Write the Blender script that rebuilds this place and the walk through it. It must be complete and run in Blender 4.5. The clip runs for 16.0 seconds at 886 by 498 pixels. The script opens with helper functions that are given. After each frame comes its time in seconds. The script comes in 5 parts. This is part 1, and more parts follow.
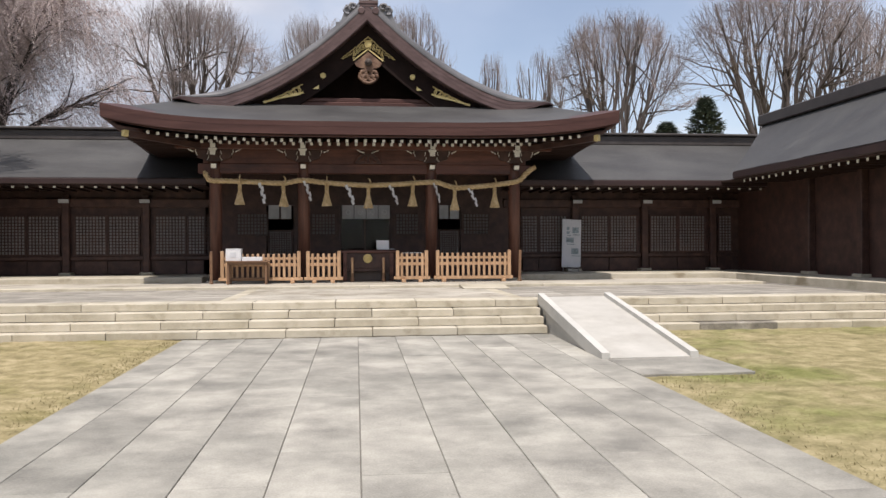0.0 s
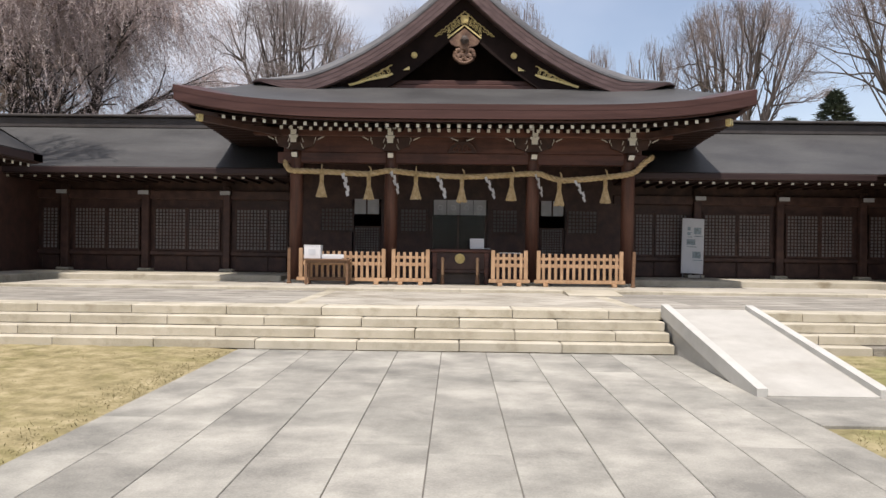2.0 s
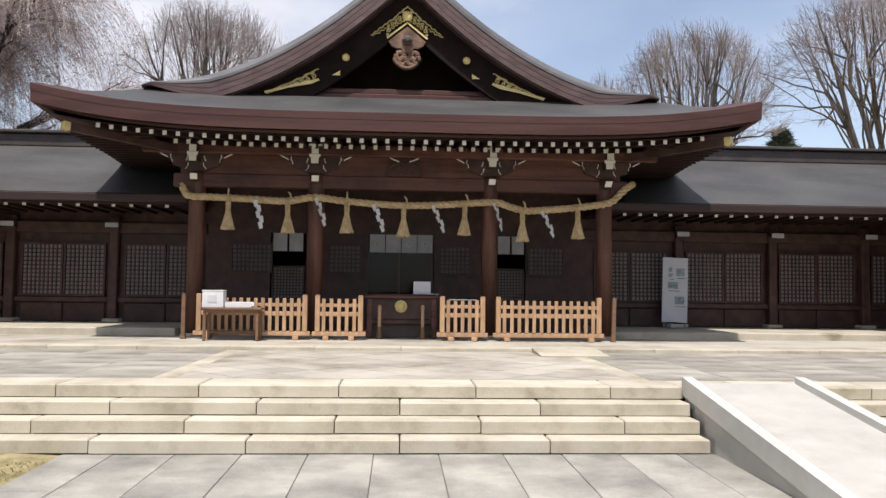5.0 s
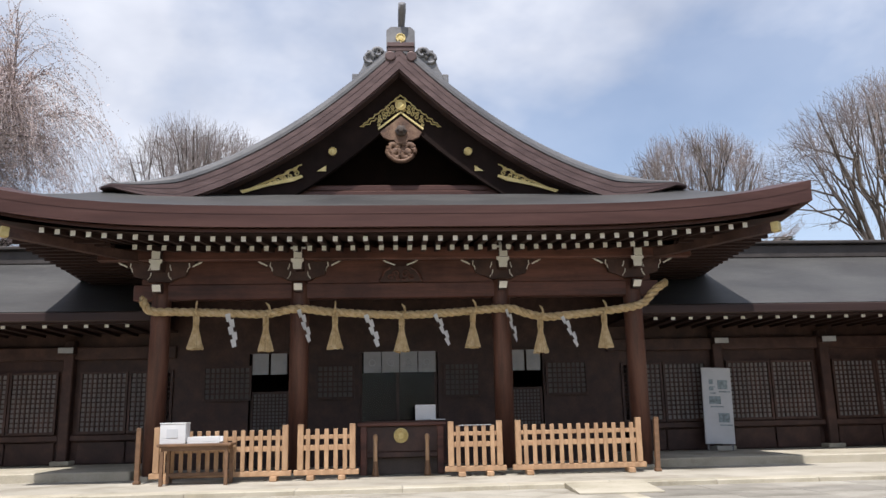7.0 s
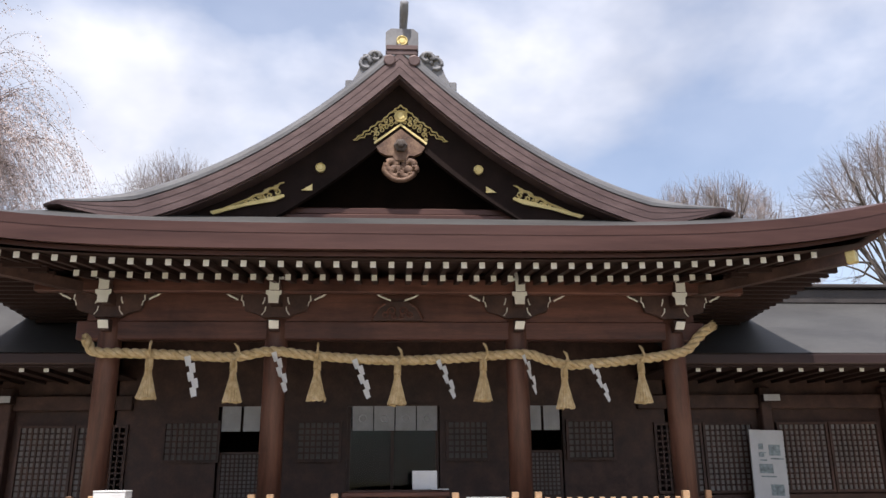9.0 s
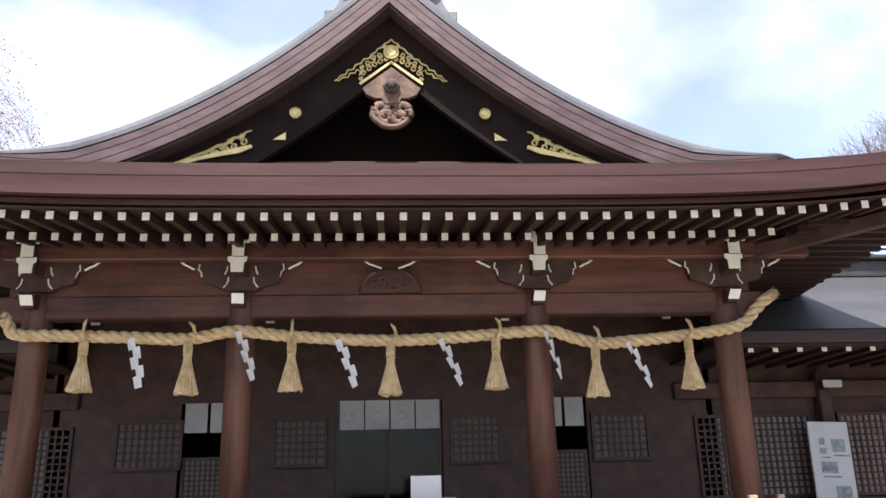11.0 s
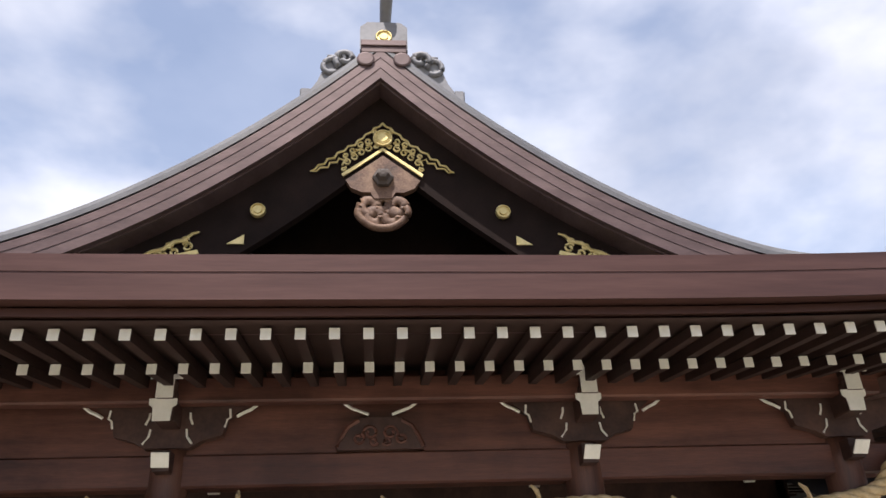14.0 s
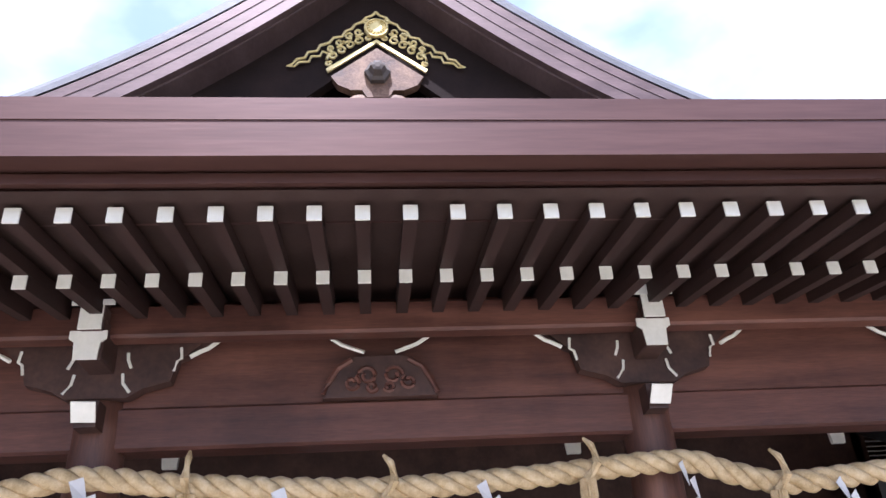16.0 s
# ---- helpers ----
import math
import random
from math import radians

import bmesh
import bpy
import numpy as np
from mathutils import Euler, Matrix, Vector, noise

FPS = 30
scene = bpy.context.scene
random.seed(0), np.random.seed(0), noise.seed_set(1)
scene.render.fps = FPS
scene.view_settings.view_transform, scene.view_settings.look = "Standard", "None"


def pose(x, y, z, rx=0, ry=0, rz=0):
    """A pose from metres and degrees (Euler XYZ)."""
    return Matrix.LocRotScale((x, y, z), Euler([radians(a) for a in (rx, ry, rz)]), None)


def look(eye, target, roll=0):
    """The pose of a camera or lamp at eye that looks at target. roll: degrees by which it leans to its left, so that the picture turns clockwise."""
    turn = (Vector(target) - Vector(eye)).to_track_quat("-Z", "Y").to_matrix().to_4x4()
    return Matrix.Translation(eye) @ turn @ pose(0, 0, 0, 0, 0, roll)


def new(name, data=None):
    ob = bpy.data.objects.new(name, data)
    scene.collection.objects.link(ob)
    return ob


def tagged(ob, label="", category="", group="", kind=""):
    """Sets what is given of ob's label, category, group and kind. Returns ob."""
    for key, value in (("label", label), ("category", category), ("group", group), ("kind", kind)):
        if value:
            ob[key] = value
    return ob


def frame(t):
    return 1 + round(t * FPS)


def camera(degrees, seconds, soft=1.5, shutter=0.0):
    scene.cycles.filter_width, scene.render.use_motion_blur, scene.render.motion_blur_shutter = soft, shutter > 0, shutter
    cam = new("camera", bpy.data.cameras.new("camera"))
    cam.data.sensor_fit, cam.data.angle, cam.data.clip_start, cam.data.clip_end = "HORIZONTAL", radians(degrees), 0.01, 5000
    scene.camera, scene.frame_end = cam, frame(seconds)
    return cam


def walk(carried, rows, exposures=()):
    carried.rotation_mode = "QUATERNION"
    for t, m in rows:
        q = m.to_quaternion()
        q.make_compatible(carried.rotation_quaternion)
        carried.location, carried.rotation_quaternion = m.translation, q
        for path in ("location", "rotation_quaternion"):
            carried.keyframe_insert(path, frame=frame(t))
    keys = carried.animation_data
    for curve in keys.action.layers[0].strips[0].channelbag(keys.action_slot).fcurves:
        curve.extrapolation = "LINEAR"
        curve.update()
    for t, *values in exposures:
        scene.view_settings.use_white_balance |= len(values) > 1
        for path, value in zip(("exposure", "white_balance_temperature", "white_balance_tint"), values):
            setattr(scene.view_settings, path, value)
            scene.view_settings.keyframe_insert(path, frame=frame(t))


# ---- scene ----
cam = camera(59.0, 16.0)
PATH = [
    (0, (-0.65, 0.342, 1.794), (-0.429, 2.33, 1.789), -0.3),
    (0.5, (-0.592, 1.013, 1.785), (-0.436, 3.007, 1.812), 0.3),
    (1, (-0.532, 1.635, 1.772), (-0.484, 3.634, 1.805), 0.1),
    (1.5, (-0.479, 2.254, 1.733), (-0.494, 4.254, 1.757), 0.5),
    (2, (-0.41, 2.911, 1.736), (-0.443, 4.911, 1.734), 0.7),
    (2.5, (-0.357, 3.671, 1.719), (-0.395, 5.671, 1.7), 0.8),
    (3, (-0.404, 4.282, 1.77), (-0.381, 6.282, 1.781), 0.9),
    (3.2, (-0.371, 4.556, 1.766), (-0.341, 6.556, 1.81), 1.0),
    (5.3, (-0.395, 7.304, 1.886), (-0.255, 9.296, 2.01), 0.5),
    (5.5, (-0.391, 7.59, 1.883), (-0.237, 9.577, 2.047), 0.3),
    (6, (-0.411, 8.193, 1.823), (-0.258, 10.165, 2.113), -0.4),
    (6.5, (-0.413, 8.691, 1.796), (-0.279, 10.651, 2.171), -1.1),
    (7, (-0.373, 9.304, 1.81), (-0.252, 11.257, 2.225), -1.2),
    (7.5, (-0.362, 9.918, 1.844), (-0.21, 11.866, 2.274), -1.8),
    (8, (-0.313, 10.526, 1.871), (-0.159, 12.466, 2.335), -1.7),
    (8.5, (-0.29, 11.131, 1.91), (-0.137, 13.057, 2.425), -0.9),
    (9, (-0.311, 11.72, 1.92), (-0.191, 13.637, 2.478), -0.5),
    (9.2, (-0.31, 11.957, 1.912), (-0.21, 13.873, 2.477), -0.3),
    (11.3, (-0.225, 14.38, 1.913), (-0.099, 16.291, 2.49), -1.5),
    (11.5, (-0.228, 14.588, 1.914), (-0.111, 16.479, 2.553), -1.5),
    (12, (-0.222, 15.157, 1.971), (-0.075, 16.987, 2.765), -1.4),
    (12.5, (-0.243, 15.694, 2.09), (-0.098, 17.478, 2.983), -1.7),
    (13, (-0.289, 16.056, 2.31), (-0.139, 17.83, 3.22), -2.0),
    (13.5, (-0.292, 16.4, 2.463), (-0.149, 18.167, 3.387), -1.8),
    (14, (-0.311, 16.768, 2.549), (-0.143, 18.528, 3.483), -2.4),
    (14.5, (-0.317, 17.166, 2.582), (-0.098, 18.917, 3.523), -3.8),
    (15, (-0.319, 17.673, 2.567), (-0.101, 19.409, 3.537), -3.9),
    (15.5, (-0.339, 18.149, 2.598), (-0.124, 19.866, 3.6), -4.4),
    (16, (-0.337, 18.725, 2.593), (-0.151, 20.474, 3.544), -3.7),
]
EXPOSURE = [(0.0, 0.06, 6500, 15), (5.5, 0.18, 6350, 14), (7.0, 0.18, 6250, 13), (9.0, 0.4, 6400, 15), (9.2, 0.45, 6400, 15), (11.3, 1.0, 6000, 17), (11.5, 1.0, 6000, 17), (12.0, 0.4, 6600, 16), (12.5, 0.05, 6500, 15), (13.0, 0.0, 6500, 15), (13.5, 0.4, 6400, 16), (14.0, 0.5, 6400, 16), (14.5, 0.65, 6300, 17), (15.5, 1.1, 5450, 21), (16.0, 1.4, 5450, 22)]
walk(cam, [(t, look(eye, target, roll)) for t, eye, target, roll in PATH], EXPOSURE)

# ---- world and sun ----
SUN = Vector((-0.11, -0.405, 1.0)).normalized()
world = bpy.data.worlds.new("sky")
scene.world = world
world.use_nodes = True
wt = world.node_tree
wt.nodes.clear()


def wnode(kind, **kw):
    n = wt.nodes.new(kind)
    for k, v in kw.items():
        n.inputs[k].default_value = v
    return n


sky = wt.nodes.new("ShaderNodeTexSky")
sky.sky_type, sky.sun_disc = "NISHITA", False
sky.sun_elevation = math.asin(SUN.z)
sky.sun_rotation = math.atan2(SUN.x, SUN.y)
sky.air_density, sky.dust_density = 1.0, 0.6
coord = wt.nodes.new("ShaderNodeTexCoord")
mapping = wnode("ShaderNodeMapping", Scale=(1.0, 1.0, 1.7), Location=(0.62, 0.1, 0.6))
cloud = wnode("ShaderNodeTexNoise", Scale=1.9, Detail=6.0, Roughness=0.5, Distortion=0.12)
ramp = wt.nodes.new("ShaderNodeValToRGB")
ramp.color_ramp.elements[0].position, ramp.color_ramp.elements[1].position = 0.42, 0.57
ramp.color_ramp.elements[0].color = (0.3, 0.3, 0.3, 1)
shade = wnode("ShaderNodeTexNoise", Scale=3.0, Detail=5.0, Roughness=0.5)
tone = wt.nodes.new("ShaderNodeValToRGB")
tone.color_ramp.elements[0].position, tone.color_ramp.elements[0].color = 0.35, (5.0, 5.4, 6.2, 1)
tone.color_ramp.elements[1].position, tone.color_ramp.elements[1].color = 0.65, (8.6, 8.8, 9.2, 1)
mix = wt.nodes.new("ShaderNodeMix")
mix.data_type = "RGBA"
back = wnode("ShaderNodeBackground", Strength=0.102)
wout = wt.nodes.new("ShaderNodeOutputWorld")
wl = wt.links.new
wl(coord.outputs["Generated"], mapping.inputs["Vector"])
wl(mapping.outputs[0], cloud.inputs["Vector"])
wl(mapping.outputs[0], shade.inputs["Vector"])
wl(cloud.outputs["Fac"], ramp.inputs[0])
wl(shade.outputs["Fac"], tone.inputs[0])
wl(ramp.outputs[0], mix.inputs[0])
gain = wt.nodes.new("ShaderNodeMix")
gain.data_type, gain.blend_type = "RGBA", "MULTIPLY"
gain.inputs[0].default_value, gain.inputs[7].default_value = 1.0, (1.53, 1.49, 1.42, 1)
wl(sky.outputs[0], gain.inputs[6])
wl(gain.outputs[2], mix.inputs[6])
wl(tone.outputs[0], mix.inputs[7])
wl(mix.outputs[2], back.inputs[0])
wl(back.outputs[0], wout.inputs[0])

sun_data = bpy.data.lights.new("sun", "SUN")
sun_data.energy, sun_data.angle, sun_data.color = 5.0, radians(0.7), (1.0, 0.955, 0.88)
sun = new("sun", sun_data)
sun.matrix_world = look(SUN * 80, (0, 0, 0))


# ---- materials ----
def material(name, colours, scale=6.0, rough=0.6, metal=0.0, bump=0.15, fine=40.0, stretch=(1, 1, 1), island=0.0, spots=None, spec=0.4, ribs=0.0):
    """Two scales of noise between a dark and a light colour, a fine grain in the relief, and a shift from piece to piece."""
    m = bpy.data.materials.new(name)
    m.use_nodes = True
    nt = m.node_tree
    n, l = nt.nodes, nt.links.new
    bsdf = n["Principled BSDF"]
    tc = n.new("ShaderNodeTexCoord")
    mp = n.new("ShaderNodeMapping")
    mp.inputs["Scale"].default_value = stretch
    l(tc.outputs["Object"], mp.inputs["Vector"])
    info = n.new("ShaderNodeObjectInfo")
    shift = n.new("ShaderNodeVectorMath")
    shift.operation = "MULTIPLY_ADD"
    shift.inputs[1].default_value = (37, 53, 71)
    l(info.outputs["Random"], shift.inputs[0])
    l(mp.outputs[0], shift.inputs[2])
    big = n.new("ShaderNodeTexNoise")
    big.inputs["Scale"].default_value, big.inputs["Detail"].default_value, big.inputs["Roughness"].default_value = scale, 6.0, 0.6
    small = n.new("ShaderNodeTexNoise")
    small.inputs["Scale"].default_value, small.inputs["Detail"].default_value = fine, 4.0
    l(shift.outputs[0], big.inputs["Vector"])
    l(shift.outputs[0], small.inputs["Vector"])
    cr = n.new("ShaderNodeValToRGB")
    cr.color_ramp.elements[0].position, cr.color_ramp.elements[1].position = 0.3, 0.7
    cr.color_ramp.elements[0].color, cr.color_ramp.elements[1].color = (*colours[0], 1), (*colours[-1], 1)
    if len(colours) > 2:
        e = cr.color_ramp.elements.new(0.5)
        e.color = (*colours[1], 1)
    add = n.new("ShaderNodeMath")
    add.operation = "MULTIPLY_ADD"
    add.inputs[1].default_value = 0.3
    l(small.outputs["Fac"], add.inputs[0])
    sub = n.new("ShaderNodeMath")
    sub.operation = "SUBTRACT"
    sub.inputs[1].default_value = 0.15
    l(big.outputs["Fac"], sub.inputs[0])
    l(sub.outputs[0], add.inputs[2])
    l(add.outputs[0], cr.inputs[0])
    out = cr.outputs[0]
    if island:
        hsv = n.new("ShaderNodeHueSaturation")
        rng = n.new("ShaderNodeMapRange")
        rng.inputs["To Min"].default_value, rng.inputs["To Max"].default_value = 1 - island, 1 + island
        geo = n.new("ShaderNodeNewGeometry")
        mix2 = n.new("ShaderNodeMath")
        mix2.operation = "ADD"
        fr = n.new("ShaderNodeMath")
        fr.operation = "FRACT"
        l(info.outputs["Random"], mix2.inputs[0])
        l(geo.outputs["Random Per Island"], mix2.inputs[1])
        l(mix2.outputs[0], fr.inputs[0])
        l(fr.outputs[0], rng.inputs["Value"])
        l(rng.outputs[0], hsv.inputs["Value"])
        l(out, hsv.inputs["Color"])
        out = hsv.outputs[0]
    if spots:
        st = n.new("ShaderNodeTexNoise")
        st.inputs["Scale"].default_value, st.inputs["Detail"].default_value, st.inputs["Roughness"].default_value = spots[1], 8.0, 0.62
        l(tc.outputs["Object"], st.inputs["Vector"])
        sr = n.new("ShaderNodeValToRGB")
        sr.color_ramp.elements[0].position, sr.color_ramp.elements[1].position = spots[2], spots[2] + spots[3]
        l(st.outputs["Fac"], sr.inputs[0])
        mx = n.new("ShaderNodeMix")
        mx.data_type = "RGBA"
        mx.blend_type = "MULTIPLY"
        mx.inputs[7].default_value = (*spots[0], 1)
        l(sr.outputs[0], mx.inputs[0])
        l(out, mx.inputs[6])
        out = mx.outputs[2]
    l(out, bsdf.inputs["Base Color"])
    bsdf.inputs["Metallic"].default_value = metal
    bsdf.inputs["Specular IOR Level"].default_value = spec
    rr = n.new("ShaderNodeMapRange")
    rr.inputs["To Min"].default_value, rr.inputs["To Max"].default_value = max(0.02, rough - 0.12), min(1, rough + 0.12)
    l(big.outputs["Fac"], rr.inputs["Value"])
    l(rr.outputs[0], bsdf.inputs["Roughness"])
    if bump:
        bp = n.new("ShaderNodeBump")
        bp.inputs["Strength"].default_value, bp.inputs["Distance"].default_value = bump, 0.02
        height = add.outputs[0]
        if ribs:
            wave = n.new("ShaderNodeTexWave")
            wave.bands_direction, wave.wave_profile = "Z", "SAW"
            wave.inputs["Scale"].default_value, wave.inputs["Distortion"].default_value = ribs, 0.15
            l(tc.outputs["Object"], wave.inputs["Vector"])
            both = n.new("ShaderNodeMath")
            both.operation = "MULTIPLY_ADD"
            both.inputs[1].default_value = 0.8
            l(wave.outputs["Fac"], both.inputs[0])
            l(add.outputs[0], both.inputs[2])
            height = both.outputs[0]
        l(height, bp.inputs["Height"])
        l(bp.outputs[0], bsdf.inputs["Normal"])
    return m


M_PAVE = material("granite_paving", [(0.185, 0.177, 0.155), (0.295, 0.282, 0.245), (0.41, 0.392, 0.34)], 1.3, 0.82, bump=0.4, fine=55, island=0.08, spots=((0.72, 0.73, 0.73), 0.36, 0.48, 0.16))
M_STEP = material("granite_step", [(0.325, 0.292, 0.218), (0.45, 0.408, 0.32), (0.52, 0.478, 0.39)], 1.4, 0.8, bump=0.25, fine=70, island=0.07, spots=((0.62, 0.58, 0.51), 0.8, 0.6, 0.1))
M_TERR = material("granite_terrace", [(0.30, 0.275, 0.225), (0.385, 0.355, 0.297), (0.45, 0.42, 0.36)], 0.9, 0.8, bump=0.25, fine=60, island=0.10, spots=((0.62, 0.6, 0.56), 0.5, 0.5, 0.14))
M_TERRSIDE = material("weathered_terrace_stone", [(0.21, 0.195, 0.168), (0.30, 0.28, 0.24), (0.385, 0.36, 0.312)], 1.0, 0.8, bump=0.25, fine=60, island=0.12, spots=((0.66, 0.64, 0.62), 0.45, 0.48, 0.14))
M_JOINT = material("joint_mortar", [(0.12, 0.112, 0.10), (0.19, 0.175, 0.15)], 5, 0.95)
M_CONC = material("pale_concrete", [(0.36, 0.345, 0.31), (0.46, 0.445, 0.405)], 1.5, 0.85, bump=0.2, fine=90, spots=((0.8, 0.785, 0.76), 0.7, 0.5, 0.2))
M_PALE = material("pale_painted_edge", [(0.43, 0.42, 0.385), (0.52, 0.51, 0.475)], 2.0, 0.8, bump=0.15, fine=80)
M_STEPDARK = material("darker_granite_step", [(0.10, 0.092, 0.075), (0.22, 0.2, 0.165), (0.40, 0.37, 0.31)], 2.2, 0.85, bump=0.3, fine=60)
M_GRASS = material("dry_lawn", [(0.165, 0.14, 0.072), (0.27, 0.226, 0.122), (0.38, 0.32, 0.19)], 3.5, 0.95, bump=0.5, fine=22, spots=((0.7, 0.74, 0.58), 0.8, 0.5, 0.18), spec=0.1)
M_GREEN = material("greening_lawn", [(0.16, 0.14, 0.07), (0.26, 0.222, 0.12), (0.37, 0.315, 0.185)], 3.0, 0.95, bump=0.5, fine=22, spots=((0.62, 0.74, 0.5), 0.3, 0.5, 0.14), spec=0.1)
M_BLADE = material("straw_grass_blades", [(0.16, 0.137, 0.071), (0.265, 0.225, 0.12), (0.36, 0.31, 0.19)], 0.8, 0.95, bump=0, island=0.2, spec=0.1)
# rafter wood darkened to stand for the deep shade under the eaves
M_RAFTER = material("shade_dark_rafter_wood", [(0.024, 0.0128, 0.0108), (0.041, 0.021, 0.0178)], 3, 0.7, bump=0.1, stretch=(4, 0.5, 4), spec=0.25)
M_WOOD = material("dark_stained_wood", [(0.032, 0.0165, 0.0135), (0.058, 0.03, 0.0242), (0.09, 0.0475, 0.0368)], 3.0, 0.55, bump=0.15, fine=30, stretch=(1, 1, 1), island=0.1)
M_PILLAR = material("reddish_pillar_wood", [(0.055, 0.023, 0.016), (0.10, 0.043, 0.030), (0.145, 0.066, 0.044)], 2.5, 0.5, bump=0.12, fine=30, stretch=(4, 4, 0.4))
M_BEAM = material("reddish_beam_wood", [(0.056, 0.0225, 0.0165), (0.107, 0.043, 0.031), (0.168, 0.07, 0.048)], 1.6, 0.5, bump=0.14, fine=25, stretch=(0.35, 4, 4), spots=((0.55, 0.5, 0.5), 0.9, 0.5, 0.2))
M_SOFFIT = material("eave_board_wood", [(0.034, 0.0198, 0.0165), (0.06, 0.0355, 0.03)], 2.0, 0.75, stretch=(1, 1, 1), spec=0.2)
M_ROOF = material("weathered_copper_roof", [(0.046, 0.045, 0.045), (0.064, 0.063, 0.062), (0.084, 0.083, 0.08)], 0.9, 0.58, metal=0.2, bump=0.3, fine=14, stretch=(0.5, 1, 1), ribs=3.6, spots=((0.78, 0.76, 0.78), 0.5, 0.5, 0.2))
M_FASCIA = material("brown_copper_eave", [(0.056, 0.0255, 0.0205), (0.076, 0.035, 0.0285), (0.098, 0.047, 0.0385)], 1.2, 0.45, metal=0.35, bump=0.05, fine=12, stretch=(0.35, 1, 5))
M_VERGE = material("weathered_copper_verge", [(0.08, 0.05, 0.047), (0.11, 0.071, 0.067), (0.145, 0.096, 0.091)], 1.6, 0.5, metal=0.3, bump=0.08, fine=16, stretch=(1, 1, 3))
M_LIP = material("pale_copper_verge_lip", [(0.085, 0.084, 0.088), (0.115, 0.114, 0.118), (0.15, 0.149, 0.153)], 1.2, 0.55, metal=0.15, bump=0.25, fine=18, ribs=3.6)
M_WINGEAVE = material("dark_brown_copper_eave", [(0.034, 0.020, 0.019), (0.055, 0.032, 0.029)], 1.2, 0.5, metal=0.2, bump=0.05, fine=12, stretch=(0.35, 1, 5))
M_RIDGE = material("dark_ridge_copper", [(0.045, 0.038, 0.036), (0.075, 0.065, 0.061)], 2, 0.55, metal=0.2, bump=0.1, fine=20)
M_WHITE = material("white_end_paint", [(0.70, 0.69, 0.62), (0.82, 0.81, 0.75)], 6, 0.6, bump=0.05)
M_GOLD = material("gilt_copper", [(0.54, 0.42, 0.16), (0.74, 0.61, 0.30)], 8, 0.5, metal=0.55, bump=0.08)
# near-black base: shade of the gable recess is put into this colour
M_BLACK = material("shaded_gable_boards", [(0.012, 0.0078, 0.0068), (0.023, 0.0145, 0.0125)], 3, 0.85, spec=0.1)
M_CARVE = material("carved_cypress", [(0.06, 0.03, 0.019), (0.135, 0.074, 0.046), (0.235, 0.145, 0.092)], 5, 0.65, bump=0.3)
M_FENCE = material("fresh_cypress", [(0.32, 0.19, 0.105), (0.42, 0.262, 0.15), (0.53, 0.345, 0.205)], 3, 0.6, bump=0.1, fine=30, stretch=(3, 3, 0.8), island=0.08)
M_OLDWOOD = material("brown_table_wood", [(0.13, 0.072, 0.04), (0.22, 0.125, 0.07)], 4, 0.6, stretch=(0.8, 3, 3))
M_STRAW = material("rice_straw", [(0.36, 0.26, 0.13), (0.52, 0.39, 0.22), (0.64, 0.51, 0.32)], 10, 0.85, bump=0.5, fine=90, spec=0.2)
M_PAPER = material("white_paper", [(0.60, 0.60, 0.61), (0.68, 0.68, 0.685)], 4, 0.8, bump=0.02)
M_BOARD = material("grey_sign_panel", [(0.50, 0.51, 0.53), (0.57, 0.58, 0.6)], 3, 0.6, bump=0.02)
M_PRINT = material("printed_photograph", [(0.10, 0.13, 0.14), (0.22, 0.27, 0.29), (0.36, 0.42, 0.45)], 14, 0.6, bump=0)
M_LATT = material("lattice_wood", [(0.065, 0.05, 0.042), (0.10, 0.078, 0.066)], 5, 0.75, bump=0.05)
M_CLOTH = material("pale_curtain_cloth", [(0.38, 0.385, 0.4), (0.48, 0.485, 0.5)], 3, 0.9, bump=0.1)
M_TILE = material("ridge_copper_grey", [(0.13, 0.13, 0.138), (0.18, 0.18, 0.19), (0.23, 0.23, 0.24)], 3, 0.6, metal=0.1, bump=0.15, fine=20)
M_BARK = material("grey_bark", [(0.032, 0.026, 0.023), (0.07, 0.058, 0.053)], 3, 0.95, bump=0.4, stretch=(3, 3, 0.6))
# bare trees: distance haze is lightened into this bark and the twigs below
M_LIMB = material("hazed_grey_bark", [(0.065, 0.054, 0.05), (0.125, 0.106, 0.098)], 3, 0.95, bump=0.4, stretch=(3, 3, 0.6))
M_TWIG = material("brown_twigs", [(0.20, 0.168, 0.162), (0.31, 0.268, 0.258)], 3, 0.95, bump=0)
M_PINKTWIG = material("budding_cherry_twigs", [(0.24, 0.195, 0.185), (0.38, 0.32, 0.305)], 2, 0.95, bump=0)
M_BLOSSOM = material("pale_pink_blossom", [(0.42, 0.335, 0.315), (0.54, 0.45, 0.43), (0.66, 0.585, 0.565)], 0.6, 0.9, bump=0, island=0.2)
M_NEEDLE = material("conifer_foliage", [(0.065, 0.085, 0.066), (0.12, 0.145, 0.112)], 1, 0.9, bump=0, island=0.3)
M_GLASS = bpy.data.materials.new("dark_glass")
M_GLASS.use_nodes = True
gb = M_GLASS.node_tree.nodes["Principled BSDF"]
gb.inputs["Base Color"].default_value, gb.inputs["Roughness"].default_value, gb.inputs["Transmission Weight"].default_value = (0.28, 0.33, 0.34, 1), 0.03, 1.0
gb.inputs["IOR"].default_value = 1.25


